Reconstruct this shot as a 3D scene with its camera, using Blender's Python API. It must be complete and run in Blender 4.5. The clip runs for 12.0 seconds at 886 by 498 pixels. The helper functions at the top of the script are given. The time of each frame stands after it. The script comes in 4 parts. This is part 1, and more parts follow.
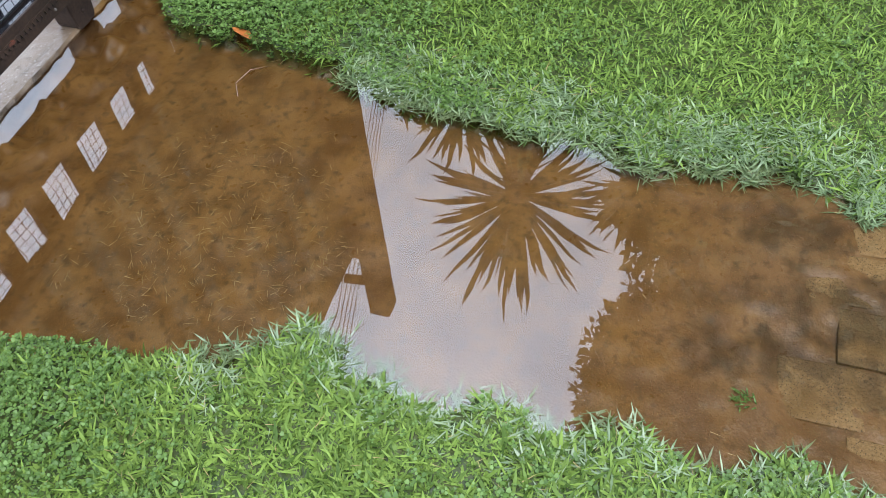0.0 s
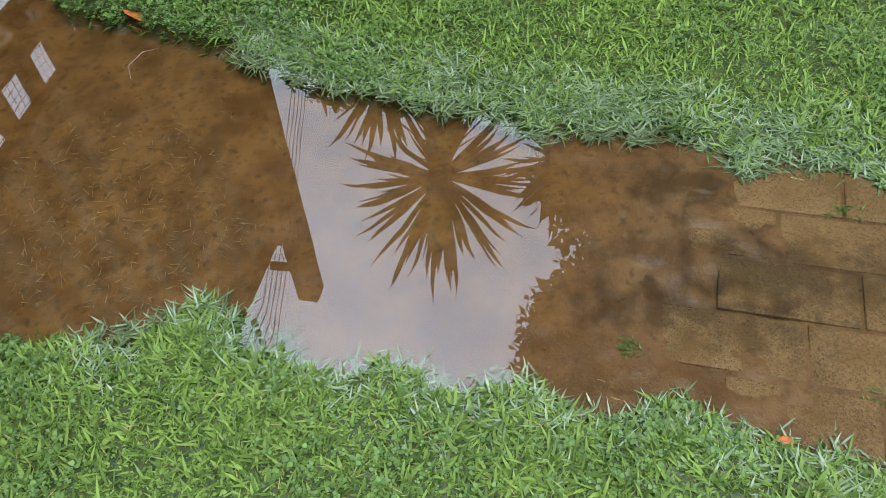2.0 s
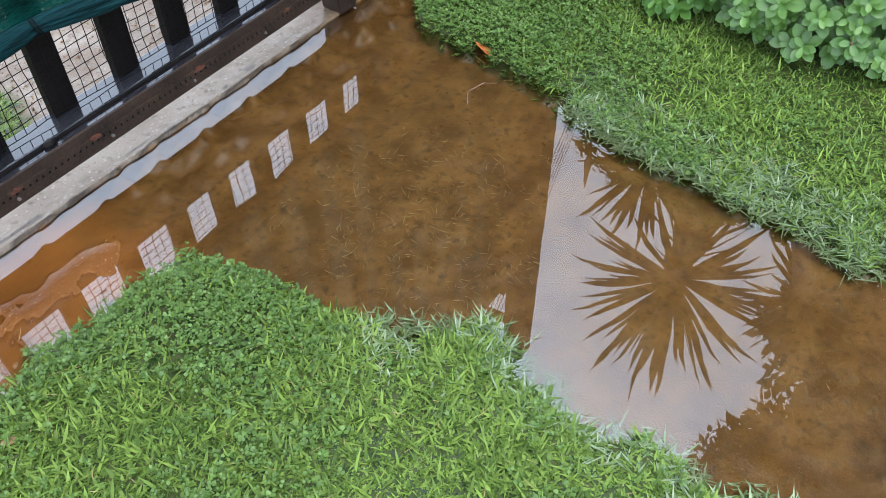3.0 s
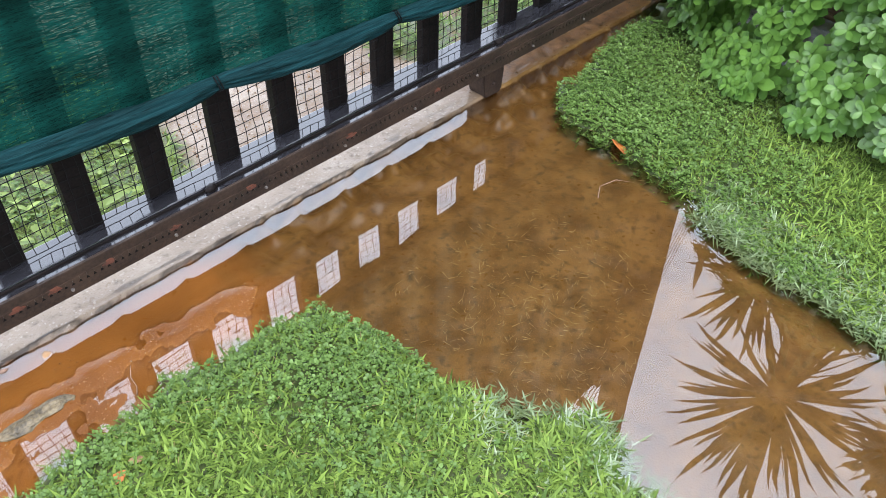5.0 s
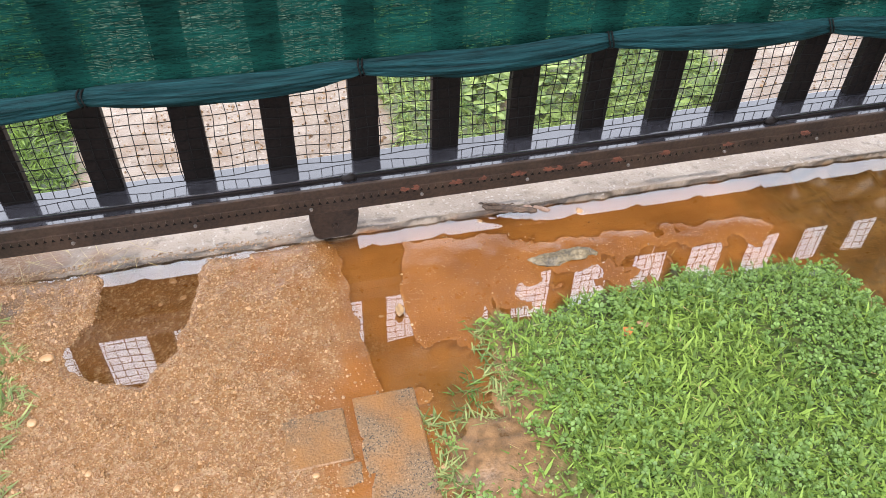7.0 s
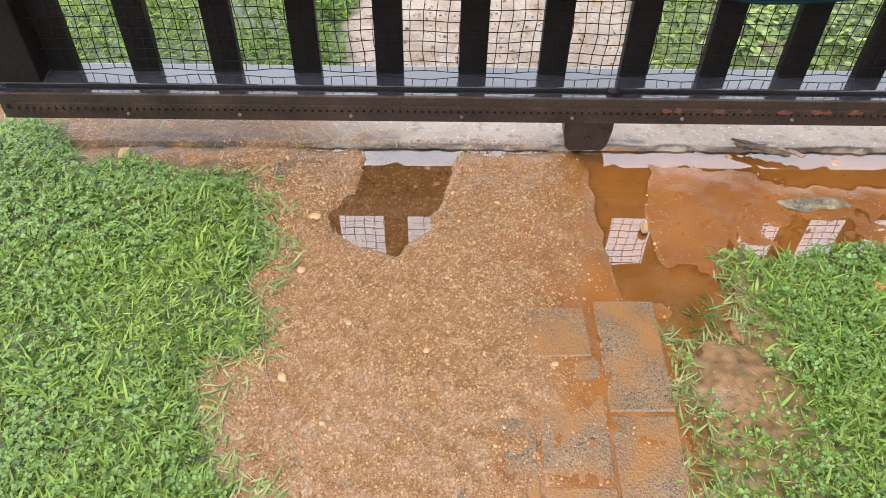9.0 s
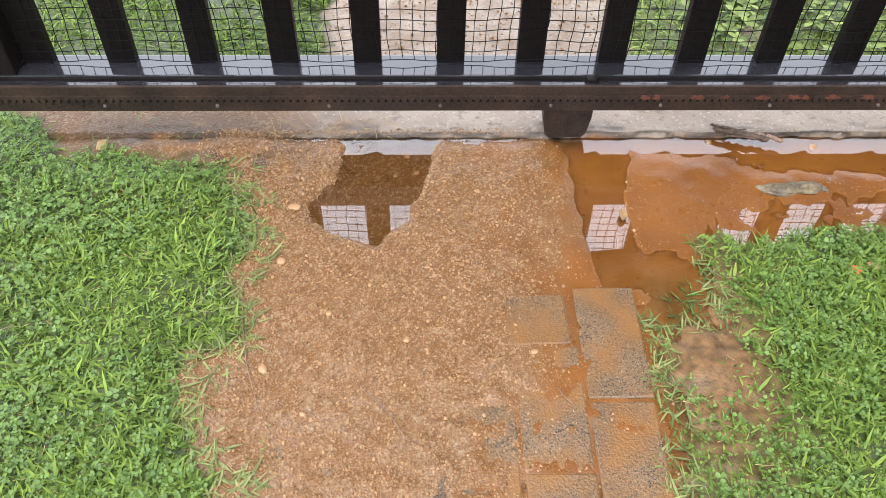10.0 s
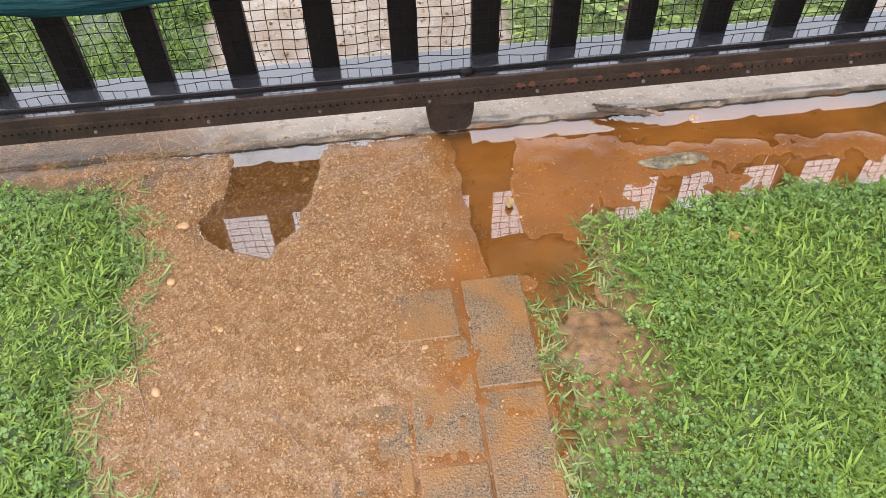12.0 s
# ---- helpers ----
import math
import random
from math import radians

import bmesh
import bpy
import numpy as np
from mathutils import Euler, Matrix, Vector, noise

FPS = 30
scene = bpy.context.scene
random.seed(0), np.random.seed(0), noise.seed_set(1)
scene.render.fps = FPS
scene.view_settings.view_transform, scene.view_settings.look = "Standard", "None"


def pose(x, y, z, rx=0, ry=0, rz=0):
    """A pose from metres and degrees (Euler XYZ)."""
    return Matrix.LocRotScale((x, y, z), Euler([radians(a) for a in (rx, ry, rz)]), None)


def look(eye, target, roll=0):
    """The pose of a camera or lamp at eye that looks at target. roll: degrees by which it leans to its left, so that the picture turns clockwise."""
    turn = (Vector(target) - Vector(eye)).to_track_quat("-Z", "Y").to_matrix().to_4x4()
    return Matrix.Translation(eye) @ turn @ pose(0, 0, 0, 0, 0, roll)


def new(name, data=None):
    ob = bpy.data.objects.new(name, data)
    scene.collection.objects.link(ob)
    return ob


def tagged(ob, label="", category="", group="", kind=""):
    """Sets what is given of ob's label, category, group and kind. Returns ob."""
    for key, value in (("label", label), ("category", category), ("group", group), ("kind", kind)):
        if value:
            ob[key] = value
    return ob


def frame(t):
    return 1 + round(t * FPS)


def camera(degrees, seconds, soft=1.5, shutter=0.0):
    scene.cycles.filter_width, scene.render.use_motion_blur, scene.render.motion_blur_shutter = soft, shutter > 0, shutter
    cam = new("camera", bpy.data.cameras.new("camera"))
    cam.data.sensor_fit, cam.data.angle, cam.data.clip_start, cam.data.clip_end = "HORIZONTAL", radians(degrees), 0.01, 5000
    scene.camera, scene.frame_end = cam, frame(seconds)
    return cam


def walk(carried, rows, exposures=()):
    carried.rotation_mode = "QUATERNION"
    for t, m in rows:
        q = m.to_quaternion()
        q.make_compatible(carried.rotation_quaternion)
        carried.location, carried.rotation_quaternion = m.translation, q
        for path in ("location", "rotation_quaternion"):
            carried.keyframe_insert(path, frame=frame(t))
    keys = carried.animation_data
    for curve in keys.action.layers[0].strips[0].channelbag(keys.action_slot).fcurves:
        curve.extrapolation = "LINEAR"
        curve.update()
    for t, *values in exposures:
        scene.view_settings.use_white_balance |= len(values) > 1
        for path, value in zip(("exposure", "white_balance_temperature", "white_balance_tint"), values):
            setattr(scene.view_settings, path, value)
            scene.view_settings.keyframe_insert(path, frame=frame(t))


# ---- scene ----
cam = camera(55.6, 12.0, soft=0.6)
PATH = [
    (0, (0.49, -1.183, 1.044), (1.642, -0.716, -0.523), -5.8),
    (0.5, (0.494, -1.228, 1.029), (1.642, -0.867, -0.569), -5.5),
    (1, (0.505, -1.288, 1.027), (1.659, -1.037, -0.587), -5.8),
    (1.5, (0.503, -1.333, 1.026), (1.664, -1.162, -0.593), -3.8),
    (2, (0.471, -1.261, 1.038), (1.638, -0.934, -0.553), -3.6),
    (2.5, (0.418, -1.18, 1.035), (1.571, -0.592, -0.49), -1.1),
    (3, (0.371, -1.125, 1.043), (1.478, -0.343, -0.427), -0.6),
    (3.2, (0.362, -1.119, 1.058), (1.463, -0.277, -0.384), -0.2),
    (4.8, (0.335, -1.089, 1.089), (1.408, -0.089, -0.27), 0.9),
    (5, (0.319, -1.098, 1.084), (1.379, -0.069, -0.264), 1.0),
    (5.5, (0.293, -1.12, 1.12), (1.226, 0.016, -0.236), 1.7),
    (6, (0.219, -1.117, 1.097), (0.99, 0.135, -0.259), 2.9),
    (6.5, (0.089, -1.084, 1.089), (0.661, 0.24, -0.297), 2.1),
    (7, (-0.038, -1.074, 1.078), (0.32, 0.29, -0.34), 1.8),
    (7.5, (-0.151, -1.078, 1.067), (0.055, 0.264, -0.402), 1.9),
    (7.7, (-0.178, -1.084, 1.068), (-0.039, 0.25, -0.416), 1.5),
    (9.3, (-0.23, -1.148, 1.05), (-0.208, 0.174, -0.451), 1.2),
    (9.5, (-0.227, -1.15, 1.05), (-0.194, 0.175, -0.448), 1.5),
    (10, (-0.211, -1.137, 1.057), (-0.167, 0.159, -0.466), 1.2),
    (10.5, (-0.193, -1.131, 1.067), (-0.129, 0.128, -0.486), 1.9),
    (11, (-0.166, -1.129, 1.076), (-0.09, 0.121, -0.484), 1.3),
    (11.5, (-0.134, -1.132, 1.077), (-0.045, 0.126, -0.475), -0.1),
    (12, (-0.082, -1.138, 1.086), (0.038, 0.124, -0.46), -1.7),
]
walk(cam, [(t, look(eye, target, roll)) for t, eye, target, roll in PATH],
     exposures=((0, 0.12, 6250, 13), (0.7, 0.05, 6250, 12), (1.5, -0.12, 6250, 12), (2.0, -0.14, 6250, 12), (2.5, -0.06, 6150, 11), (3.2, 0.08, 6200, 11),
                (5, 0.42, 6500, 14), (6, 0.60, 6700, 15), (7, 0.51, 6950, 17), (9.5, 0.30, 7000, 16), (12, 0.25, 7050, 16)))

# ---- world and sun: bright overcast day ----
scene.view_settings.exposure = 0.0
world = bpy.data.worlds.new("overcast_sky")
scene.world = world
world.use_nodes = True
wt = world.node_tree
wt.nodes.clear()
sky = wt.nodes.new("ShaderNodeTexSky")
sky.sky_type, sky.sun_disc = "NISHITA", False
sky.sun_elevation, sky.sun_rotation = radians(71), radians(212)
grey = wt.nodes.new("ShaderNodeHueSaturation")
grey.inputs["Saturation"].default_value = 0.22
cloud = wt.nodes.new("ShaderNodeTexNoise")
cloud.inputs["Scale"].default_value, cloud.inputs["Detail"].default_value = 2.2, 5
cramp = wt.nodes.new("ShaderNodeMapRange")
cramp.inputs["From Min"].default_value, cramp.inputs["From Max"].default_value = 0.3, 0.7
cramp.inputs["To Min"].default_value, cramp.inputs["To Max"].default_value = 0.8, 1.2
veil = wt.nodes.new("ShaderNodeMixRGB")
veil.blend_type = "MIX"
veil.inputs[0].default_value = 0.75
veil.inputs[2].default_value = (11.0, 12.7, 15.1, 1)
lit = wt.nodes.new("ShaderNodeVectorMath")
lit.operation = "SCALE"
back = wt.nodes.new("ShaderNodeBackground")
back.inputs["Strength"].default_value = 0.29
wout = wt.nodes.new("ShaderNodeOutputWorld")
wt.links.new(sky.outputs[0], grey.inputs["Color"])
wt.links.new(grey.outputs[0], veil.inputs[1])
wt.links.new(veil.outputs[0], lit.inputs[0])
wt.links.new(cloud.outputs[0], cramp.inputs[0])
wt.links.new(cramp.outputs[0], lit.inputs["Scale"])
wt.links.new(lit.outputs[0], back.inputs["Color"])
wt.links.new(back.outputs[0], wout.inputs[0])
sun = new("sun", bpy.data.lights.new("sun", "SUN"))
sun.data.energy, sun.data.angle, sun.data.color = 2.2, radians(40), (1.0, 0.96, 0.9)
sun.matrix_world = look((-1.0, -1.6, 5.6), (0, 0, 0))


# ---- materials ----
def mat(name, base, rough=0.6, metal=0.0, grain=60.0, blotch=4.0, vary=0.35, bump=0.2, bumpscale=None, island=0.0, obj=0.0,
        spec=0.5, second=None, trans=0.0, dist=0.002, place=False, stretch=None):
    """A node material: base colour with fine grain and broad blotches, and relief."""
    m = bpy.data.materials.new(name)
    m.use_nodes = True
    nt = m.node_tree
    n, l = nt.nodes, nt.links
    b = n["Principled BSDF"]
    tc = n.new("ShaderNodeTexCoord")
    fine, broad = n.new("ShaderNodeTexNoise"), n.new("ShaderNodeTexNoise")
    fine.inputs["Scale"].default_value, fine.inputs["Detail"].default_value = grain, 6
    broad.inputs["Scale"].default_value, broad.inputs["Detail"].default_value = blotch, 4
    where = n.new("ShaderNodeNewGeometry").outputs["Position"] if place else tc.outputs["Object"]
    if stretch:
        mp = n.new("ShaderNodeMapping")
        mp.inputs["Scale"].default_value = stretch
        l.new(where, mp.inputs["Vector"])
        where = mp.outputs[0]
    for k in (fine, broad):
        l.new(where, k.inputs["Vector"])
    tot = n.new("ShaderNodeMath")
    tot.operation = "ADD"
    l.new(fine.outputs[0], tot.inputs[0])
    l.new(broad.outputs[0], tot.inputs[1])
    last = tot.outputs[0]
    if island or obj:
        src = n.new("ShaderNodeNewGeometry").outputs["Random Per Island"] if island else n.new("ShaderNodeObjectInfo").outputs["Random"]
        w = n.new("ShaderNodeMath")
        w.operation = "MULTIPLY_ADD"
        l.new(src, w.inputs[0])
        w.inputs[1].default_value = island or obj
        l.new(last, w.inputs[2])
        last = w.outputs[0]
    ramp = n.new("ShaderNodeMapRange")
    ramp.inputs["From Min"].default_value = 0.65
    ramp.inputs["From Max"].default_value = 1.35 + (island or obj)
    l.new(last, ramp.inputs[0])
    mix = n.new("ShaderNodeMixRGB")
    lo = second or tuple(c * (1 - vary) for c in base)
    hi = tuple(min(1, c * (1 + vary)) for c in base)
    mix.inputs[1].default_value, mix.inputs[2].default_value = (*lo, 1), (*hi, 1)
    l.new(ramp.outputs[0], mix.inputs[0])
    l.new(mix.outputs[0], b.inputs["Base Color"])
    b.inputs["Roughness"].default_value, b.inputs["Metallic"].default_value = rough, metal
    b.inputs["Specular IOR Level"].default_value = spec
    if bump:
        bn = n.new("ShaderNodeBump")
        bn.inputs["Strength"].default_value, bn.inputs["Distance"].default_value = bump, dist
        rel = fine
        if bumpscale:
            rel = n.new("ShaderNodeTexNoise")
            rel.inputs["Scale"].default_value, rel.inputs["Detail"].default_value = bumpscale, 4
            l.new(where, rel.inputs["Vector"])
        l.new(rel.outputs[0], bn.inputs["Height"])
        l.new(bn.outputs[0], b.inputs["Normal"])
    if trans:
        tr = n.new("ShaderNodeBsdfTranslucent")
        mx = n.new("ShaderNodeMixShader")
        mx.inputs[0].default_value = trans
        l.new(mix.outputs[0], tr.inputs["Color"])
        l.new(b.outputs[0], mx.inputs[1])
        l.new(tr.outputs[0], mx.inputs[2])
        l.new(mx.outputs[0], n["Material Output"].inputs[0])
    return m


def over_base(m, colour):
    """A mix over the material's base colour; returns its factor."""
    n, l = m.node_tree.nodes, m.node_tree.links
    base = n["Principled BSDF"].inputs["Base Color"]
    mix = n.new("ShaderNodeMixRGB")
    l.new(base.links[0].from_socket, mix.inputs[1])
    mix.inputs[2].default_value = (*colour, 1)
    l.new(mix.outputs[0], base)
    return mix.inputs[0]


def specks(m, scale, colour, share):
    """Grains of aggregate of another colour."""
    n, l = m.node_tree.nodes, m.node_tree.links
    geo, v, r = n.new("ShaderNodeNewGeometry"), n.new("ShaderNodeTexVoronoi"), n.new("ShaderNodeMapRange")
    v.inputs["Scale"].default_value = scale
    r.inputs["From Min"].default_value, r.inputs["From Max"].default_value = share, share + .04
    one = n.new("ShaderNodeSeparateColor")
    l.new(geo.outputs["Position"], v.inputs["Vector"])
    l.new(v.outputs["Color"], one.inputs[0])
    l.new(one.outputs[0], r.inputs[0])
    l.new(r.outputs[0], over_base(m, colour))


def film(m, scale, colour, lo, hi):
    """Patches of dried or settled silt over a paver."""
    n, l = m.node_tree.nodes, m.node_tree.links
    geo, k, r = n.new("ShaderNodeNewGeometry"), n.new("ShaderNodeTexNoise"), n.new("ShaderNodeMapRange")
    k.inputs["Scale"].default_value, k.inputs["Detail"].default_value = scale, 7
    r.inputs["From Min"].default_value, r.inputs["From Max"].default_value, r.inputs["To Max"].default_value = lo, hi, .85
    l.new(geo.outputs["Position"], k.inputs["Vector"])
    l.new(k.outputs[0], r.inputs[0])
    l.new(r.outputs[0], over_base(m, colour))


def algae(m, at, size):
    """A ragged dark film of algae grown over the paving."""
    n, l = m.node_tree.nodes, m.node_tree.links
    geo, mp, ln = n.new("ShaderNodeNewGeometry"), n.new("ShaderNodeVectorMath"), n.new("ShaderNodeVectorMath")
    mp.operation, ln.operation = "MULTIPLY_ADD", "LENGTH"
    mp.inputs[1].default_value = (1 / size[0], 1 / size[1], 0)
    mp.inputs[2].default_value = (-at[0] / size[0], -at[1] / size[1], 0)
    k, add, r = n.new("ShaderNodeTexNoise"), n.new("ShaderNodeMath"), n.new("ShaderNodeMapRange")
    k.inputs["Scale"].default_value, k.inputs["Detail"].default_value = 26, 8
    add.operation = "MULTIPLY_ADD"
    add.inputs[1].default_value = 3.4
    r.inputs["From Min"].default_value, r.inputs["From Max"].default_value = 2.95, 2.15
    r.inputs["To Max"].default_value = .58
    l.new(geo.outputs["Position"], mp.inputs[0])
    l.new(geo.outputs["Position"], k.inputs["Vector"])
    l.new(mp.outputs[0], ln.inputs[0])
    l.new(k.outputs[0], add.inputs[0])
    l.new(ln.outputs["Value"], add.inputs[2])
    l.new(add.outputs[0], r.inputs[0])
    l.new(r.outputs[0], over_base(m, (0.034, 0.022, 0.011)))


def ground_material():
    """Soil, silt, gravel and concrete in one sheet, told apart by where each was laid."""
    m = bpy.data.materials.new("wet_ground")
    m.use_nodes = True
    n, l = m.node_tree.nodes, m.node_tree.links
    b = n["Principled BSDF"]
    tc = n.new("ShaderNodeTexCoord")
    def noise_at(scale, detail=6):
        k = n.new("ShaderNodeTexNoise")
        k.inputs["Scale"].default_value, k.inputs["Detail"].default_value = scale, detail
        l.new(tc.outputs["Object"], k.inputs["Vector"])
        return k.outputs[0]
    def blend(fac, a, c):
        k = n.new("ShaderNodeMixRGB")
        for socket, v in ((k.inputs[0], fac), (k.inputs[1], a), (k.inputs[2], c)):
            if isinstance(v, (tuple, float)):
                socket.default_value = (*v, 1) if isinstance(v, tuple) else v
            else:
                l.new(v, socket)
        return k.outputs[0]
    def span(v, a, c):
        k = n.new("ShaderNodeMapRange")
        k.inputs["From Min"].default_value, k.inputs["From Max"].default_value = a, c
        l.new(v, k.inputs[0])
        return k.outputs[0]
    def attr(name):
        k = n.new("ShaderNodeAttribute")
        k.attribute_name = name
        return k.outputs["Fac"]
    fine, mid, broad = noise_at(420), noise_at(60), noise_at(7)
    patchy = noise_at(16, 8)
    speck = n.new("ShaderNodeTexVoronoi")
    speck.inputs["Scale"].default_value = 260
    l.new(tc.outputs["Object"], speck.inputs["Vector"])
    soil = blend(span(mid, 0.35, 0.65), (0.085, 0.048, 0.022), (0.19, 0.105, 0.048))
    silt = blend(span(broad, 0.35, 0.65), (0.210, 0.086, 0.019), (0.300, 0.130, 0.031))
    silt = blend(span(fine, 0.62, 0.8), silt, (0.36, 0.19, 0.07))
    sand = blend(span(mid, 0.3, 0.7), (0.122, 0.052, 0.0140), (0.160, 0.071, 0.0195))
    sand = blend(span(speck.outputs["Color"], 0.55, 0.9), sand, (0.24, 0.155, 0.080))
    conc = blend(span(broad, 0.35, 0.7), (0.195, 0.140, 0.095), (0.290, 0.225, 0.165))
    conc = blend(span(fine, 0.6, 0.75), conc, (0.095, 0.07, 0.048))
    conc = blend(span(mid, 0.56, 0.74), conc, (0.125, 0.088, 0.058))
    conc = blend(span(speck.outputs["Color"], 0.78, 0.95), conc, (0.34, 0.28, 0.22))
    bed = blend(span(patchy, 0.38, 0.64), (0.118, 0.059, 0.016), (0.202, 0.110, 0.033))
    bed = blend(span(mid, 0.52, 0.72), bed, (0.085, 0.046, 0.013))
    bed = blend(span(fine, 0.60, 0.72), bed, (0.25, 0.155, 0.055))
    turf = blend(span(mid, 0.35, 0.65), (0.045, 0.105, 0.018), (0.105, 0.19, 0.032))
    col = blend(attr("silt"), soil, silt)
    damp = n.new("ShaderNodeMixRGB")
    damp.blend_type = "MULTIPLY"
    damp.inputs[2].default_value = (0.58, 0.47, 0.31, 1)
    l.new(attr("damp"), damp.inputs[0])
    l.new(col, damp.inputs[1])
    col = blend(attr("sand"), damp.outputs[0], sand)
    col = blend(attr("bed"), col, bed)
    col = blend(attr("concrete"), col, conc)
    # Dark mix for cracks and stains, and for rail shade at the left sill.
    col = blend(attr("grime_and_shade"), col, (0.035, 0.024, 0.015))
    # Dark cover under the blades: shade between them put into the soil's colour.
    thatch_shade = blend(span(mid, 0.35, 0.65), (0.020, 0.038, 0.009), (0.058, 0.070, 0.018))
    col = blend(attr("thatch_shade"), col, thatch_shade)
    col = blend(attr("turf"), col, turf)
    l.new(col, b.inputs["Base Color"])
    b.inputs["Specular IOR Level"].default_value = 0.3
    rr = n.new("ShaderNodeMapRange")
    rr.inputs["To Min"].default_value, rr.inputs["To Max"].default_value = 0.16, 0.5
    l.new(mid, rr.inputs[0])
    l.new(rr.outputs[0], b.inputs["Roughness"])
    bn = n.new("ShaderNodeBump")
    l.new(attr("wet"), b.inputs["Coat Weight"])
    b.inputs["Coat Roughness"].default_value, b.inputs["Coat IOR"].default_value = 0.26, 1.5
    bn.inputs["Distance"].default_value = 0.0016
    add = n.new("ShaderNodeMath")
    add.operation = "ADD"
    l.new(fine, add.inputs[0])
    l.new(speck.outputs["Distance"], add.inputs[1])
    l.new(add.outputs[0], bn.inputs["Height"])
    l.new(bn.outputs[0], b.inputs["Normal"])
    cb = n.new("ShaderNodeBump")
    cb.inputs["Distance"].default_value = 0.002
    for socket, least, more in ((bn.inputs["Strength"], 0.30, 0.40), (cb.inputs["Strength"], 0.55, 0.35)):
        rub = n.new("ShaderNodeMath")
        rub.operation = "MULTIPLY_ADD"
        l.new(attr("sand"), rub.inputs[0])
        rub.inputs[1].default_value, rub.inputs[2].default_value = more, least
        l.new(rub.outputs[0], socket)
    l.new(noise_at(240, 3), cb.inputs["Height"])
    l.new(cb.outputs[0], b.inputs["Coat Normal"])
    return m


def water_material():
    m = bpy.data.materials.new("muddy_water")
    m.use_nodes = True
    n, l = m.node_tree.nodes, m.node_tree.links
    n.remove(n["Principled BSDF"])
    clear, gloss = n.new("ShaderNodeBsdfTransparent"), n.new("ShaderNodeBsdfGlossy")
    clear.inputs[0].default_value = (0.99, 0.97, 0.92, 1)
    gloss.inputs["Roughness"].default_value = 0.0
    fr = n.new("ShaderNodeFresnel")
    fr.inputs[0].default_value = 2.05
    mx = n.new("ShaderNodeMixShader")
    tc, rip, bn = n.new("ShaderNodeTexCoord"), n.new("ShaderNodeTexNoise"), n.new("ShaderNodeBump")
    rip.inputs["Scale"].default_value, rip.inputs["Detail"].default_value = 9, 1
    bn.inputs["Strength"].default_value, bn.inputs["Distance"].default_value = 0.05, 0.0016
    l.new(tc.outputs["Object"], rip.inputs["Vector"])
    l.new(rip.outputs[0], bn.inputs["Height"])
    l.new(bn.outputs[0], gloss.inputs["Normal"])
    l.new(fr.outputs[0], mx.inputs[0])
    l.new(clear.outputs[0], mx.inputs[1])
    l.new(gloss.outputs[0], mx.inputs[2])
    l.new(mx.outputs[0], n["Material Output"].inputs[0])
    return m


def cloth_material():
    """Woven shade cloth: fine weave that lets a little light through."""
    m = mat("green_shade_cloth", (0.0026, 0.036, 0.028), 0.85, grain=420, blotch=30, vary=0.8, bump=0.8, bumpscale=500, trans=0.52, dist=0.001, spec=0.08, stretch=(0.06, 1, 1))
    n, l = m.node_tree.nodes, m.node_tree.links
    final = n["Material Output"].inputs[0].links[0].from_socket
    tc, weave = n.new("ShaderNodeTexCoord"), n.new("ShaderNodeTexNoise")
    stretch = n.new("ShaderNodeMapping")
    stretch.inputs["Scale"].default_value = (90, 300, 1100)
    weave.inputs["Scale"].default_value, weave.inputs["Detail"].default_value = 1.0, 1
    hole = n.new("ShaderNodeMapRange")
    hole.inputs["From Min"].default_value, hole.inputs["From Max"].default_value = 0.53, 0.75
    hole.inputs["To Max"].default_value = 0.30
    gap, mx = n.new("ShaderNodeBsdfTransparent"), n.new("ShaderNodeMixShader")
    gap.inputs[0].default_value = (0.55, 0.9, 0.75, 1)
    l.new(tc.outputs["Object"], stretch.inputs["Vector"])
    l.new(stretch.outputs[0], weave.inputs["Vector"])
    l.new(weave.outputs[0], hole.inputs[0])
    l.new(hole.outputs[0], mx.inputs[0])
    l.new(final, mx.inputs[1])
    l.new(gap.outputs[0], mx.inputs[2])
    l.new(mx.outputs[0], n["Material Output"].inputs[0])
    return m


M_GROUND, M_WATER, M_CLOTH = ground_material(), water_material(), cloth_material()
M_HEM = mat("gathered_shade_cloth", (0.0035, 0.024, 0.027), 0.7, grain=520, blotch=120, vary=0.8, bump=1.0, bumpscale=260, dist=0.004, spec=0.1, stretch=(0.03, 1, 1))
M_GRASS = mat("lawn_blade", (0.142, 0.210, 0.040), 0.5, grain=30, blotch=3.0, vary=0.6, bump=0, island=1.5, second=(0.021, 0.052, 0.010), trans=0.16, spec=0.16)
# Paled green: the sky's sheen on wet blades is put into the colour.
M_SHEENGRASS = mat("sky_sheen_lawn_blade", (0.215, 0.285, 0.14), 0.35, grain=30, blotch=3.0, vary=0.35, bump=0, island=1.2, second=(0.09, 0.145, 0.06), trans=0.2, spec=0.8)
M_CLOVER = mat("clover_leaf", (0.128, 0.215, 0.046), 0.5, grain=60, blotch=5.0, vary=0.35, bump=0, island=1.0, second=(0.050, 0.105, 0.020), trans=0.3)
# Yellower blade, also brightened: sunlight outside the gate is in its colour.
M_SUNGRASS = mat("sunlit_yellow_green_blade", (0.235, 0.300, 0.075), 0.5, grain=30, blotch=3.0, vary=0.5, bump=0, island=1.4, second=(0.070, 0.115, 0.026), trans=0.2, spec=0.25)
M_RUNNER = mat("olive_runner", (0.185, 0.205, 0.075), 0.5, grain=30, blotch=3.0, vary=0.4, bump=0, island=1.5, second=(0.05, 0.085, 0.022), trans=0.15, spec=0.25)
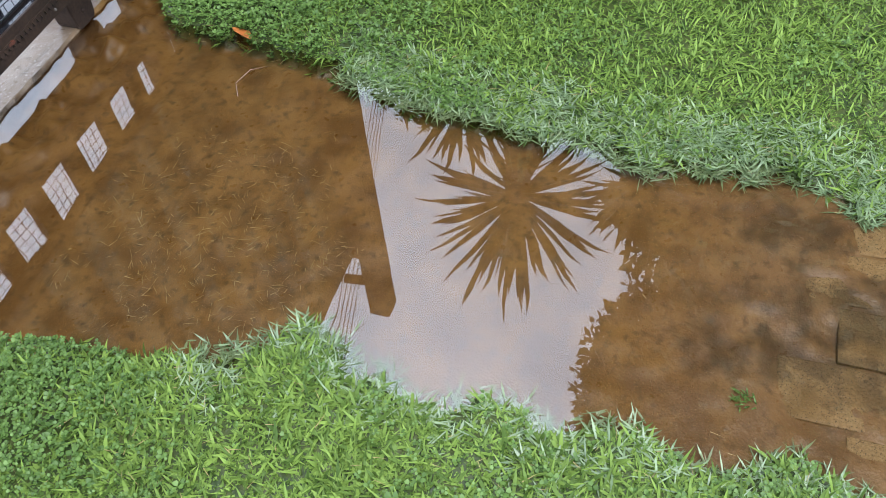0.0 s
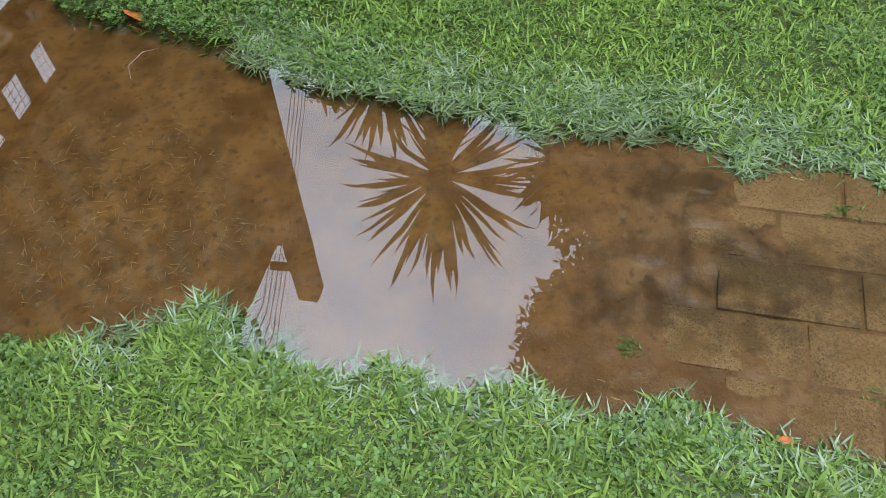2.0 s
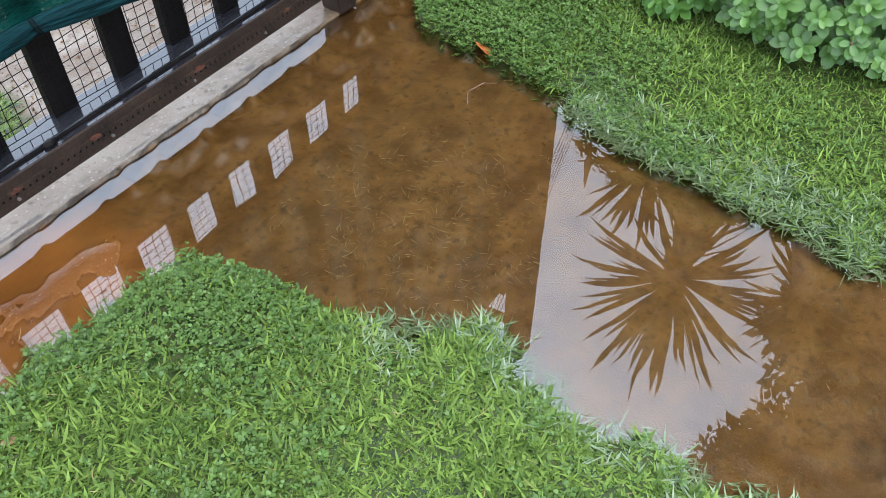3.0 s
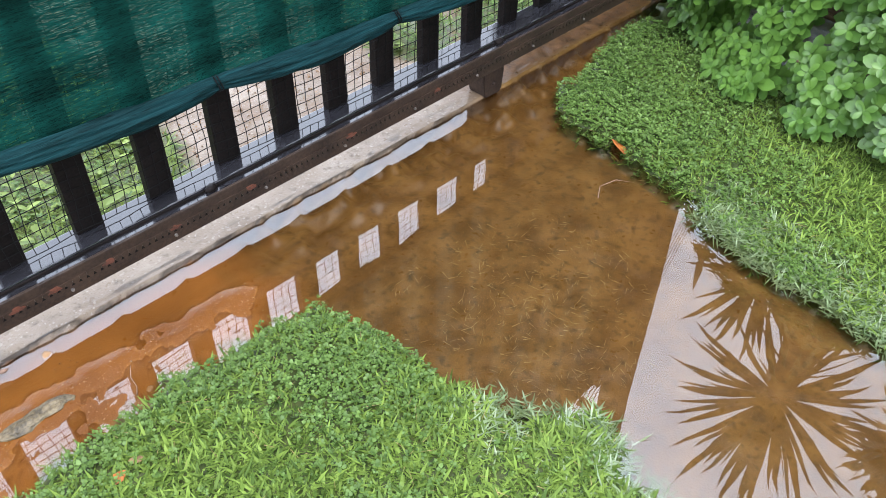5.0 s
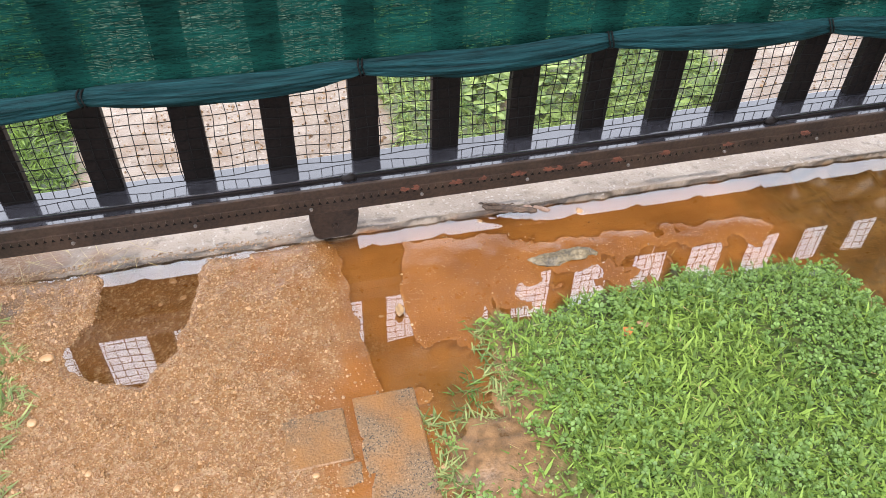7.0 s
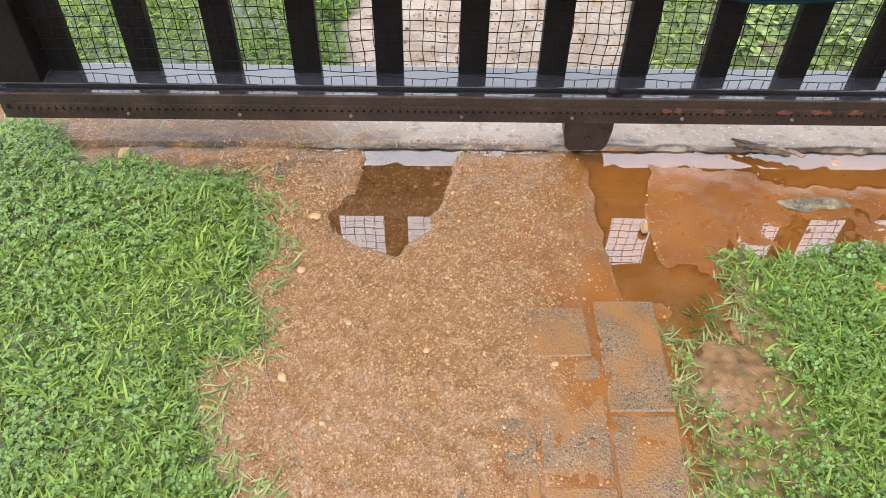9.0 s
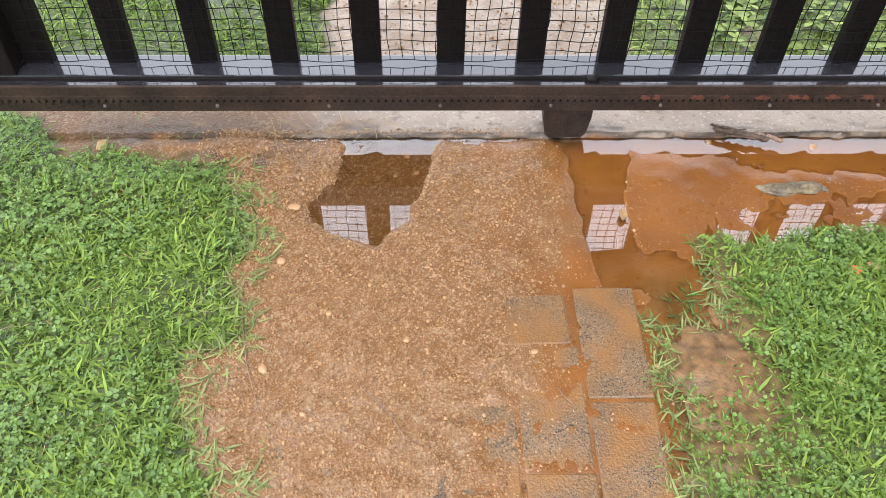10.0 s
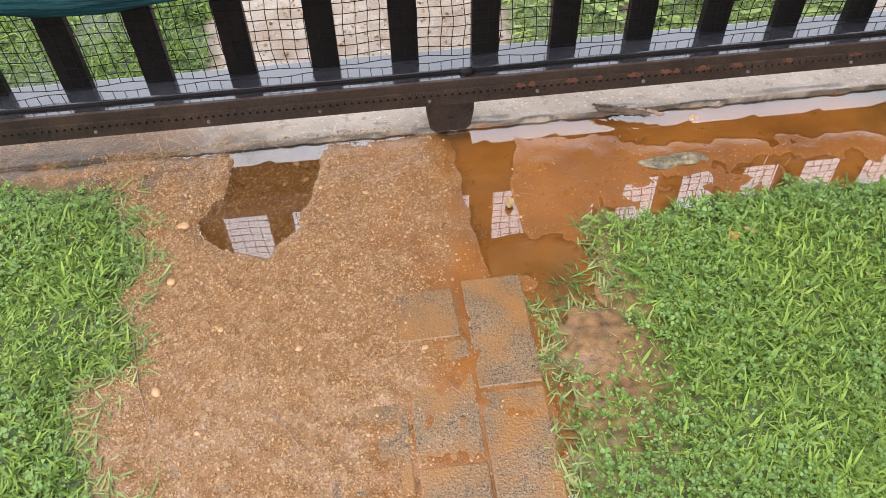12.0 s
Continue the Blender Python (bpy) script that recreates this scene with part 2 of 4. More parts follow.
M_STRAW = mat("straw", (0.34, 0.25, 0.11), 0.7, grain=80, blotch=8, vary=0.35, bump=0, island=0.9)
M_STEEL = mat("black_painted_steel", (0.0085, 0.0065, 0.006), 0.45, grain=220, blotch=9, vary=0.6, bump=0.15, spec=0.06)
M_RUST = mat("rusty_dark_steel", (0.026, 0.016, 0.011), 0.45, grain=160, blotch=14, vary=0.75, bump=0.3, second=(0.011, 0.008, 0.007), spec=0.2)
M_RUSTRED = mat("bare_rust", (0.075, 0.020, 0.009), 0.65, grain=260, blotch=60, vary=0.7)
M_WETTOP = mat("wet_black_steel", (0.016, 0.016, 0.019), 0.10, grain=120, blotch=12, vary=0.5, bump=0.04, spec=0.8)
M_WETTOP.node_tree.nodes["Principled BSDF"].inputs["IOR"].default_value = 1.55
M_NET = mat("black_plastic_net", (0.006, 0.006, 0.006), 0.7, bump=0, spec=0.1)
M_BRICK = mat("exposed_aggregate_paver", (0.225, 0.148, 0.068), 0.45, grain=190, blotch=6, vary=0.6, bump=0.9, bumpscale=230, obj=0.12, second=(0.120, 0.076, 0.033), place=True, spec=0.15)
M_PAVER = mat("dark_worn_paver", (0.125, 0.076, 0.038), 0.35, grain=240, blotch=9, vary=0.5, bump=0.7, bumpscale=260, obj=0.2, second=(0.042, 0.026, 0.013), place=True)
specks(M_BRICK, 900, (0.27, 0.185, 0.09), .82)
specks(M_BRICK, 800, (0.070, 0.045, 0.022), .90)
specks(M_PAVER, 900, (0.22, 0.150, 0.09), .88)
specks(M_PAVER, 600, (0.018, 0.014, 0.010), .82)
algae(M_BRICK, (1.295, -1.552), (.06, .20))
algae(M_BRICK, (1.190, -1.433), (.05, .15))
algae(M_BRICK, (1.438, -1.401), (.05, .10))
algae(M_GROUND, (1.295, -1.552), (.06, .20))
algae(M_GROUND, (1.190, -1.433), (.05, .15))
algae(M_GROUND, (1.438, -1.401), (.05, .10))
film(M_PAVER, 13, (0.190, 0.082, 0.020), .40, .62)
film(M_BRICK, 11, (0.165, 0.098, 0.034), .50, .72)
M_STONE = mat("tan_pebble", (0.285, 0.165, 0.078), 0.3, grain=120, blotch=30, vary=0.35, island=1.2, second=(0.095, 0.045, 0.017))
M_GREYSTONE = mat("mossy_grey_stone", (0.115, 0.088, 0.05), 0.45, grain=200, blotch=45, vary=0.85, bump=0.8, dist=0.004)
M_WOOD = mat("weathered_wood", (0.20, 0.12, 0.08), 0.6, grain=150, blotch=25, vary=0.6, bump=0.5)
M_DARKWOOD = mat("dark_stained_board", (0.022, 0.016, 0.012), 0.7, grain=90, blotch=12, vary=0.5, bump=0.4, stretch=(1, 1, .12))
M_LEAF = mat("shrub_leaf", (0.11, 0.215, 0.035), 0.38, grain=40, blotch=8, vary=0.3, bump=0, island=0.8, second=(0.040, 0.105, 0.018), trans=0.22)
M_STEM = mat("shrub_stem", (0.12, 0.08, 0.045), 0.7, grain=90, vary=0.4)
M_YUCCA = mat("spiky_leaf", (0.045, 0.085, 0.025), 0.4, grain=40, blotch=8, vary=0.35, bump=0, island=0.6)
M_TREE = mat("tree_leaf", (0.05, 0.10, 0.025), 0.45, grain=40, blotch=4, vary=0.4, bump=0, island=0.8)
M_BARK = mat("bark", (0.11, 0.075, 0.05), 0.85, grain=40, blotch=8, vary=0.5, bump=0.8, dist=0.01)
M_STICK = mat("dark_rotten_wood", (0.075, 0.046, 0.028), 0.75, grain=220, blotch=60, vary=0.7, bump=0.8, dist=0.003)
M_DRYLEAF = mat("dry_orange_leaf", (0.42, 0.13, 0.03), 0.5, grain=120, blotch=40, vary=0.5, bump=0.2)
M_BROWNLEAF = mat("dry_brown_leaf", (0.28, 0.17, 0.08), 0.6, grain=120, blotch=40, vary=0.5, bump=0.2)
M_WIRE = mat("galvanised_wire", (0.45, 0.45, 0.46), 0.4, metal=0.8, bump=0)
M_BOLT = mat("dull_steel", (0.16, 0.14, 0.125), 0.5, metal=0.5, bump=0)
M_INSUL = mat("black_insulator", (0.02, 0.02, 0.02), 0.35, bump=0)


# ---- mesh helpers ----
def mesh_of(name, verts, faces, material, smooth=False):
    me = bpy.data.meshes.new(name)
    me.from_pydata(verts if isinstance(verts, list) else verts.tolist(), [], faces)
    me.materials.append(material)
    if smooth:
        me.polygons.foreach_set("use_smooth", [True] * len(me.polygons))
    me.update()
    return me


def thing(name, label, category, at=(0, 0, 0), group="", kind=""):
    e = new(name)
    e.location = at
    return tagged(e, label, category, group, kind)


def child(name, me, parent, label=""):
    ob = new(name, me)
    ob.parent = parent
    return tagged(ob, label)


def part(name, bm, material, parent, label="", smooth=False):
    me = bpy.data.meshes.new(name)
    bm.to_mesh(me)
    bm.free()
    me.materials.append(material)
    if smooth:
        me.polygons.foreach_set("use_smooth", [True] * len(me.polygons))
    return child(name, me, parent, label)


def box(bm, x0, x1, y0, y1, z0, z1, bevel=0.0, m=None):
    r = bmesh.ops.create_cube(bm, size=1, matrix=Matrix.Translation(((x0 + x1) / 2, (y0 + y1) / 2, (z0 + z1) / 2)) @ Matrix.Diagonal((x1 - x0, y1 - y0, z1 - z0, 1)))
    if m is not None:
        bmesh.ops.transform(bm, matrix=m, verts=r["verts"])
    if bevel:
        edges = list({e for v in r["verts"] for e in v.link_edges})
        bmesh.ops.bevel(bm, geom=edges, offset=bevel, segments=2, affect="EDGES", profile=0.6)
    return bm


def tube(points, radii, sides=8):
    """Verts and faces of a round bar along points."""
    V, F = [], []
    pts = [Vector(p) for p in points]
    for i, p in enumerate(pts):
        d = (pts[min(i + 1, len(pts) - 1)] - pts[max(i - 1, 0)]).normalized()
        a = d.orthogonal().normalized()
        c = d.cross(a)
        for k in range(sides):
            t = 2 * math.pi * k / sides
            V.append(tuple(p + (a * math.cos(t) + c * math.sin(t)) * radii[i]))
        if i:
            o = (i - 1) * sides
            F += [(o + k, o + (k + 1) % sides, o + sides + (k + 1) % sides, o + sides + k) for k in range(sides)]
    F.append(tuple(range(sides))[::-1])
    F.append(tuple(range(len(V) - sides, len(V))))
    return V, F


rng = np.random.default_rng(7)


def value_noise(x, y, scale, seed):
    """Smooth 2D noise in 0..1 for arrays."""
    g = np.random.default_rng(seed).random((256, 256))
    u, v = x * scale, y * scale
    i, j = np.floor(u).astype(int), np.floor(v).astype(int)
    fu, fv = u - i, v - j
    fu, fv = fu * fu * (3 - 2 * fu), fv * fv * (3 - 2 * fv)
    a, b = g[i % 256, j % 256], g[(i + 1) % 256, j % 256]
    c, d = g[i % 256, (j + 1) % 256], g[(i + 1) % 256, (j + 1) % 256]
    return (a * (1 - fu) + b * fu) * (1 - fv) + (c * (1 - fu) + d * fu) * fv


def inside(x, y, poly):
    """Signed distance to a closed outline, positive inside."""
    best, odd = np.full(x.shape, 1e9), np.zeros(x.shape, bool)
    for (ax, ay), (bx, by) in zip(poly, poly[1:] + poly[:1]):
        ex, ey = bx - ax, by - ay
        t = np.clip(((x - ax) * ex + (y - ay) * ey) / (ex * ex + ey * ey + 1e-12), 0, 1)
        best = np.minimum(best, np.hypot(x - ax - t * ex, y - ay - t * ey))
        cross = (ay > y) != (by > y)
        odd ^= cross & (x < ex * (y - ay) / (ey if ey else 1e-12) + ax)
    return np.where(odd, best, -best)


def step(v, a, b):
    t = np.clip((v - a) / (b - a), 0, 1)
    return t * t * (3 - 2 * t)


# ---- plan of the ground: lawns between two paved wheel tracks, a gate sill, puddles at level 0 ----
LAWN_MID = [(0.142, -0.664), (0.153, -0.557), (0.126, -0.482), (0.14, -0.413), (0.234, -0.404), (0.255, -0.316), (0.257, -0.23), (0.353, -0.234), (0.499, -0.22), (0.588, -0.196),
            (0.71, -0.207), (0.81, -0.198), (0.895, -0.217), (0.93, -0.271), (0.953, -0.391), (0.944, -0.448), (0.967, -0.548), (0.967, -0.636), (1.01, -0.648), (1.052, -0.709),
            (1.048, -0.764), (1.014, -0.818), (1.014, -0.883), (0.998, -0.956), (1.032, -1.041), (0.995, -1.096), (0.975, -1.148), (1.016, -1.182), (0.994, -1.3), (1.02, -1.416),
            (1.012, -1.562), (0.997, -1.652), (1.015, -1.825), (1.015, -9), (0.095, -9)]
LAWN_FAR = [(9.028, 0.027), (2.398, 0.026), (1.93, -0.039), (1.765, -0.079), (1.691, -0.166), (1.671, -0.29), (1.652, -0.427), (1.648, -0.527), (1.607, -0.626), (1.591, -0.737),
            (1.563, -0.858), (1.555, -0.971), (1.544, -1.094), (1.526, -1.14), (1.531, -1.218), (1.556, -1.365), (1.503, -1.485), (1.536, -1.541), (1.529, -1.686), (1.49, -1.773),
            (1.507, -1.915), (1.507, -9), (8.977, -9)]
LAWN_LEFT = [(-8.964, 0.085), (-0.964, 0.085), (-0.853, -0.01), (-0.694, -0.038), (-0.57, -0.05), (-0.536, -0.146), (-0.489, -0.222), (-0.52, -0.329), (-0.491, -0.404),
            (-0.553, -0.445), (-0.549, -0.558), (-0.496, -0.643), (-0.498, -9), (-9.008, -9)]
BACK_MID = [(.21, .16), (.95, .16), (1.0, .6), (1.0, 9), (.24, 9), (.20, .5)]
BACK_LEFT = [(-9, .15), (-.44, .15), (-.42, .5), (-.45, 9), (-9, 9)]
BACK_FAR = [(1.62, .16), (9, .16), (9, 9), (1.55, 9), (1.58, .5)]
POOL_A = [(-0.426, -0.14), (-0.367, -0.069), (-0.352, 0.04), (-0.184, 0.039), (-0.206, -0.087), (-0.235, -0.168), (-0.291, -0.234), (-0.377, -0.21)]
CHANNEL = [(0.04, 0.032), (0.16, 0.032), (0.158, -0.082), (0.143, -0.13), (0.141, -0.237), (0.171, -0.305), (0.08, -0.324), (0.051, -0.236), (0.044, -0.12)]
LAWNS = (LAWN_MID, LAWN_FAR, LAWN_LEFT, BACK_MID, BACK_LEFT, BACK_FAR)


def lawn_depth(x, y):
    """How far inside a lawn a place lies."""
    w = (value_noise(x + 40, y + 40, 45, 3) - .5) * .034 + (value_noise(x + 40, y + 40, 14, 4) - .5) * .034
    return np.max([inside(x, y, p) for p in LAWNS], axis=0) + w


def bare(x, y):
    """Trodden corner and thin patches of the lawns."""
    outside = .85 * step(y, .12, .16) * step(x, -.35, .1) * step(.7 * value_noise(x + 80, y + 80, 6, 45) + .3 * value_noise(x + 80, y + 80, 21, 46), .48, .66)
    return outside + 1.15 * np.exp(-((x - .205) / .095) ** 2 - ((y + .42) / .22) ** 2) + .35 * np.exp(-((x + .47) / .05) ** 2 - ((y + .5) / .3) ** 2)


def paving_top(x, y):
    """Height of the sloping brick paving of the far track."""
    return .0012 - .016 * np.clip((y + 1.82) / .7, 0, 1) + (1.3 - x) * .004


def ground_height(x, y):
    lawn = lawn_depth(x, y)
    n1, n2, n3 = value_noise(x + 50, y + 50, 9, 11), value_noise(x + 50, y + 50, 35, 12), value_noise(x + 50, y + 50, 110, 13)
    rough = (n1 - .5) * .006 + (n2 - .5) * .004 + (n3 - .5) * .002
    # deep puddle over the far wheel track, shallow towards the open end of the paving
    z = -.004 + rough * .5
    deep = step(x, .80, 1.0) * (1 - .6 * step(-y, .95, 1.3)) * (1 - step(-y, 1.3, 1.75)) * step(.10 - y, .0, .10)
    z = z - .026 * deep + rough * .6 * deep
    z = z + .006 * step(-y, 1.55, 1.9) * step(x, .8, .95)
    # bed of the bricks, which dip under the water towards the gate
    laid = step(-y, 1.24, 1.42) * step(x, .96, 1.01) * (1 - step(x, 1.52, 1.55))
    z = z * (1 - laid) + laid * (paving_top(x, y) - .0022 + rough * (.4 + 1.2 * step(y, -1.62, -1.45)) + .0075 * step(y + (n1 - .5) * .25 + (n2 - .5) * .08, -1.50, -1.28))
    z = np.where((laid > 0) & (y > -1.75), np.minimum(z, -.0035 + rough * .3), z)
    # silt fan and bar along the sill
    fan = np.exp(-((x - .30) / .17) ** 2 - ((y + .095) / .085) ** 2)
    z = z + fan * (.0074 + rough * .25)
    bar = np.exp(-((y + .075 + .05 * (x - .35)) / .030) ** 2) * step(x, .12, .25) * (1 - step(x, .85, 1.0))
    z = z + bar * (.0036 + rough)
    z = z + .0085 * np.exp(-((x - .222) / .060) ** 2 - ((y + .165) / .115) ** 2)
    shore = step(x, .16, .3) * (1 - step(x, .85, .95)) * step(-y, .09, .15)
    z = z + shore * (.0006 + (n2 - .5) * .005 + (n3 - .5) * .002)
    # near wheel track: sand and stones just above the water
    track = (1 - step(x, .10, .20)) * step(x, -.9, -.7) * (1 - step(y, .0, .05))
    sand = track * step(-.02 - x + (n1 - .5) * .16 + (n2 - .5) * .06, -.02, .12)
    z = z + sand * (.0092 + rough * .55 + (n3 - .5) * .003) + (track - sand) * (.0072 + rough * .4)
    apron = (1 - step(x, -.52, -.40)) * step(x, -1.6, -1.2) * step(.06 - y, 0, .05)
    z = z + apron * .007
    for pool, d in ((POOL_A, .014), (CHANNEL, .0095)):
        p = inside(x, y, pool) + (n2 - .5) * .02
        z = z - d * step(p, -.012, .022)
    # lumps of mud sunk along the sill
    heap = step(x, .86, 1.02) * np.exp(-((y + .0) / .075) ** 2)
    z = np.where(heap > .02, np.minimum(z + heap * (n2 - .35) * .034, np.maximum(z, -.0030)), z)
    # concrete sill under the gate
    sill = step(y + (n2 - .5) * .006 + (n3 - .5) * .003, .033, .038)
    z = z * (1 - sill) + sill * (.0085 + rough * .5 + (n3 - .5) * .0015)
    z = z * (1 - step(lawn, -.012, .012)) + step(lawn, -.012, .012) * (.004 + .016 * step(lawn, 0, .08) + rough * 1.2)
    return z


def axis(lo, hi, a, b, fine):
    core = np.arange(a, b + fine / 2, fine)
    out, g, d = [], b, fine
    while g < hi:
        d *= 1.35
        g += d
        out.append(g)
    neg, g, d = [], a, fine
    while g > lo:
        d *= 1.35
        g -= d
        neg.append(g)
    return np.concatenate([neg[::-1], core, out])


def build_ground():
    xs, ys = axis(-400, 400, -1.25, 2.55, .0085), axis(-400, 400, -2.1, 1.15, .0085)
    ys = np.unique(np.concatenate([ys[(ys < .014) | (ys > .064)], np.arange(.014, .065, .0025)]))
    X, Y = np.meshgrid(xs, ys, indexing="ij")
    x, y = X.ravel(), Y.ravel()
    z = ground_height(x, y)
    nx, ny = len(xs), len(ys)
    idx = np.arange(nx * ny).reshape(nx, ny)
    quads = np.stack([idx[:-1, :-1], idx[1:, :-1], idx[1:, 1:], idx[:-1, 1:]], -1).reshape(-1, 4)
    me = mesh_of("ground", np.stack([x, y, z], 1), quads.tolist(), M_GROUND, True)
    lawn = step(lawn_depth(x, y), -.03, .01)
    n2 = value_noise(x + 50, y + 50, 30, 21)
    back = step(y, .13, .18)
    track = step(-.03 - x + (n2 - .5) * .10 + (value_noise(x + 50, y + 50, 9, 11) - .5) * .2, -.08, .10) * step(x, -1.3, -1.0)
    masks = {
        # Near the gate's outer left, masks stay dark: shade put into the colour.
        "turf": np.clip(step(np.hypot(x - .6, y + .4), 1.9, 2.6) * lawn + .35 * back * lawn * step(x, -.3, 0) * np.clip(1 - bare(x, y), 0, 1), 0, 1),
        # Follows the lawns: blade shade painted on the soil beneath.
        "thatch_shade": lawn * np.clip(1 - 1.3 * bare(x, y), 0, 1) * (1 - .5 * back * step(x, -.3, 0)),
        "wet": (1 - lawn) * step(-x, -.80, -.65) * step(z, -.0015, .0005) * np.clip(.10 + .45 * n2, 0, .40) * (1 + 1.1 * step(-y, .42, .62) * step(n2, .25, .6)) * (1 - .5 * step(x, .0, .12)) * (1 - .6 * step(y, .032, .042)) * (1 - step(-x, .44, .54) * step(y, -.12, -.02)),
        "damp": (1 - lawn) * step(z, -.0012, .0003) * (1 - back),
        "silt": (1 - lawn) * (1 - back) * (1 - step(x, 1.40, 1.60) * step(y, .02, .04)),
        "sand": np.clip(track * (1 - lawn) * (1 - step(y, .03, .06) * step(x + (n2 - .5) * .12, -.52, -.38)) * (1 - back) + .25 * back * (1 - lawn), 0, 1),
        "bed": np.clip((1 - .12 * step(-y, 1.0, 1.35)) * step(x + (n2 - .5) * .1, .80, .98) * (1 - step(y, .03, .06)) * (1 - lawn) + .8 * np.exp(-((x - .18) / .04) ** 2 - ((y + .35) / .05) ** 2), 0, 1),
        "concrete": step(y + (n2 - .5) * .01, .030, .036) * (1 - step(y + (n2 - .5) * .05, .13, .17)) * step(x + (n2 - .5) * .2, -.50, -.30) * (1 - step(x, 1.5, 1.7)) + back * (1 - lawn) * (.45 + .5 * step(n2, .2, .7)) + .22 * step(-y, 1.15, 1.4) * step(x, .96, 1.0) * (1 - lawn) * (1 - back),
        # Crack line and stains; the patch by x -.66 also holds painted rail shade.
        "grime_and_shade": np.clip(.9 * np.exp(-((y - .0365 + (value_noise(x + 50, y * 0 + 50, 30, 61) - .5) * .010) / .0032) ** 2) + .6 * step(value_noise(x + 50, y * 3 + 50, 26, 62), .66, .8) * np.exp(-((y - .052) / .012) ** 2), 0, 1) * step(x, -.5, -.3) * (1 - step(x, 1.5, 1.6)) + .6 * step(n2, .3, .6) * np.exp(-((x + .53) / .10) ** 2 - ((y + .07) / .05) ** 2) * (1 - lawn) + .85 * step(n2, .05, .55) * np.exp(-((x + .66) / .22) ** 2 - ((y - .02) / .09) ** 2) * (1 - lawn),
    }
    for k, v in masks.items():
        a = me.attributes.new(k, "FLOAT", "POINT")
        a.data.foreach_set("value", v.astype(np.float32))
    tagged(new("ground", me), "wet orange silt, sand and soil ground under lawn and puddles", "ground", kind="structure")


def build_water():
    bm = bmesh.new()
    xs, ys = (-.62, -.2, .3, .8, 1.4, 2.0, 2.6), (-2.4, -1.6, -.8, -.3, .10)
    grid = [[bm.verts.new((a, b, 0)) for b in ys] for a in xs]
    for i in range(len(xs) - 1):
        for j in range(len(ys) - 1):
            bm.faces.new((grid[i][j], grid[i + 1][j], grid[i + 1][j + 1], grid[i][j + 1]))
    me = bpy.data.meshes.new("water")
    bm.to_mesh(me)
    bm.free()
    me.materials.append(M_WATER)
    ob = tagged(new("water", me), "shallow muddy brown puddle mirroring gate, sky and plants", "puddle", kind="structure")
    ob.visible_shadow = False


build_ground()
build_water()


# ---- lawn ----
def blades(px, py, pz, length, width, lean, bearing, curl):
    """Tapered bent blades: five verts each."""
    nb = len(px)
    d = np.stack([np.cos(bearing), np.sin(bearing)], 1)
    s = np.stack([-d[:, 1], d[:, 0]], 1)
    V = np.zeros((nb, 5, 3))
    base = np.stack([px, py, pz], 1)
    reach = np.zeros(nb)
    rise = np.zeros(nb)
    ang = lean.copy()
    rows = [(0.0, .8), (.5, 1.0), (1.0, 0.0)]
    k, prev = 0, 0.0
    for f, w in rows:
        seg = (f - prev) * length
        reach, rise = reach + np.sin(ang) * seg, rise + np.cos(ang) * seg
        ang = ang + curl * 1.4
        prev = f
        c = base.copy()
        c[:, :2] += d * reach[:, None]
        c[:, 2] += rise
        if w:
            off = s * (width * w / 2)[:, None]
            V[:, k, :2], V[:, k, 2] = c[:, :2] - off, c[:, 2]
            V[:, k + 1, :2], V[:, k + 1, 2] = c[:, :2] + off, c[:, 2]
            k += 2
        else:
            V[:, k] = c
    V[:, 1:, 2] = np.maximum(V[:, 1:, 2], pz[:, None] + .001)
    o = (np.arange(nb) * 5)[:, None]
    F = (o + [0, 1, 3, 2]).tolist() + (o + [2, 3, 4]).tolist()
    return V.reshape(-1, 3), F


def scatter(x0, x1, y0, y1, per, r):
    k = int((x1 - x0) * (y1 - y0) * per)
    return r.uniform(x0, x1, k), r.uniform(y0, y1, k)


def clover_share(x, y):
    """Where round-leaved clover outgrows the grass."""
    v = value_noise(x + 30, y + 30, 5, 31) * .7 + value_noise(x + 30, y + 30, 17, 32) * .3
    v = v + .35 * step(y, -.62, -.15) * step(x, 1.3, 1.6) + .30 * (1 - step(x, -.75, -.5)) * step(y, -.35, -.05) + .07 * step(x, .25, .4) * (1 - step(x, 1.0, 1.1)) * step(y, -.75, -.35) - .05 - .08 * step(x, 0, .1) * (1 - step(x, 1.0, 1.2)) * (1 - step(y, .0, .1))
    return v - .25 * step(-y, .8, 1.2) * step(x, 1.2, 1.4)


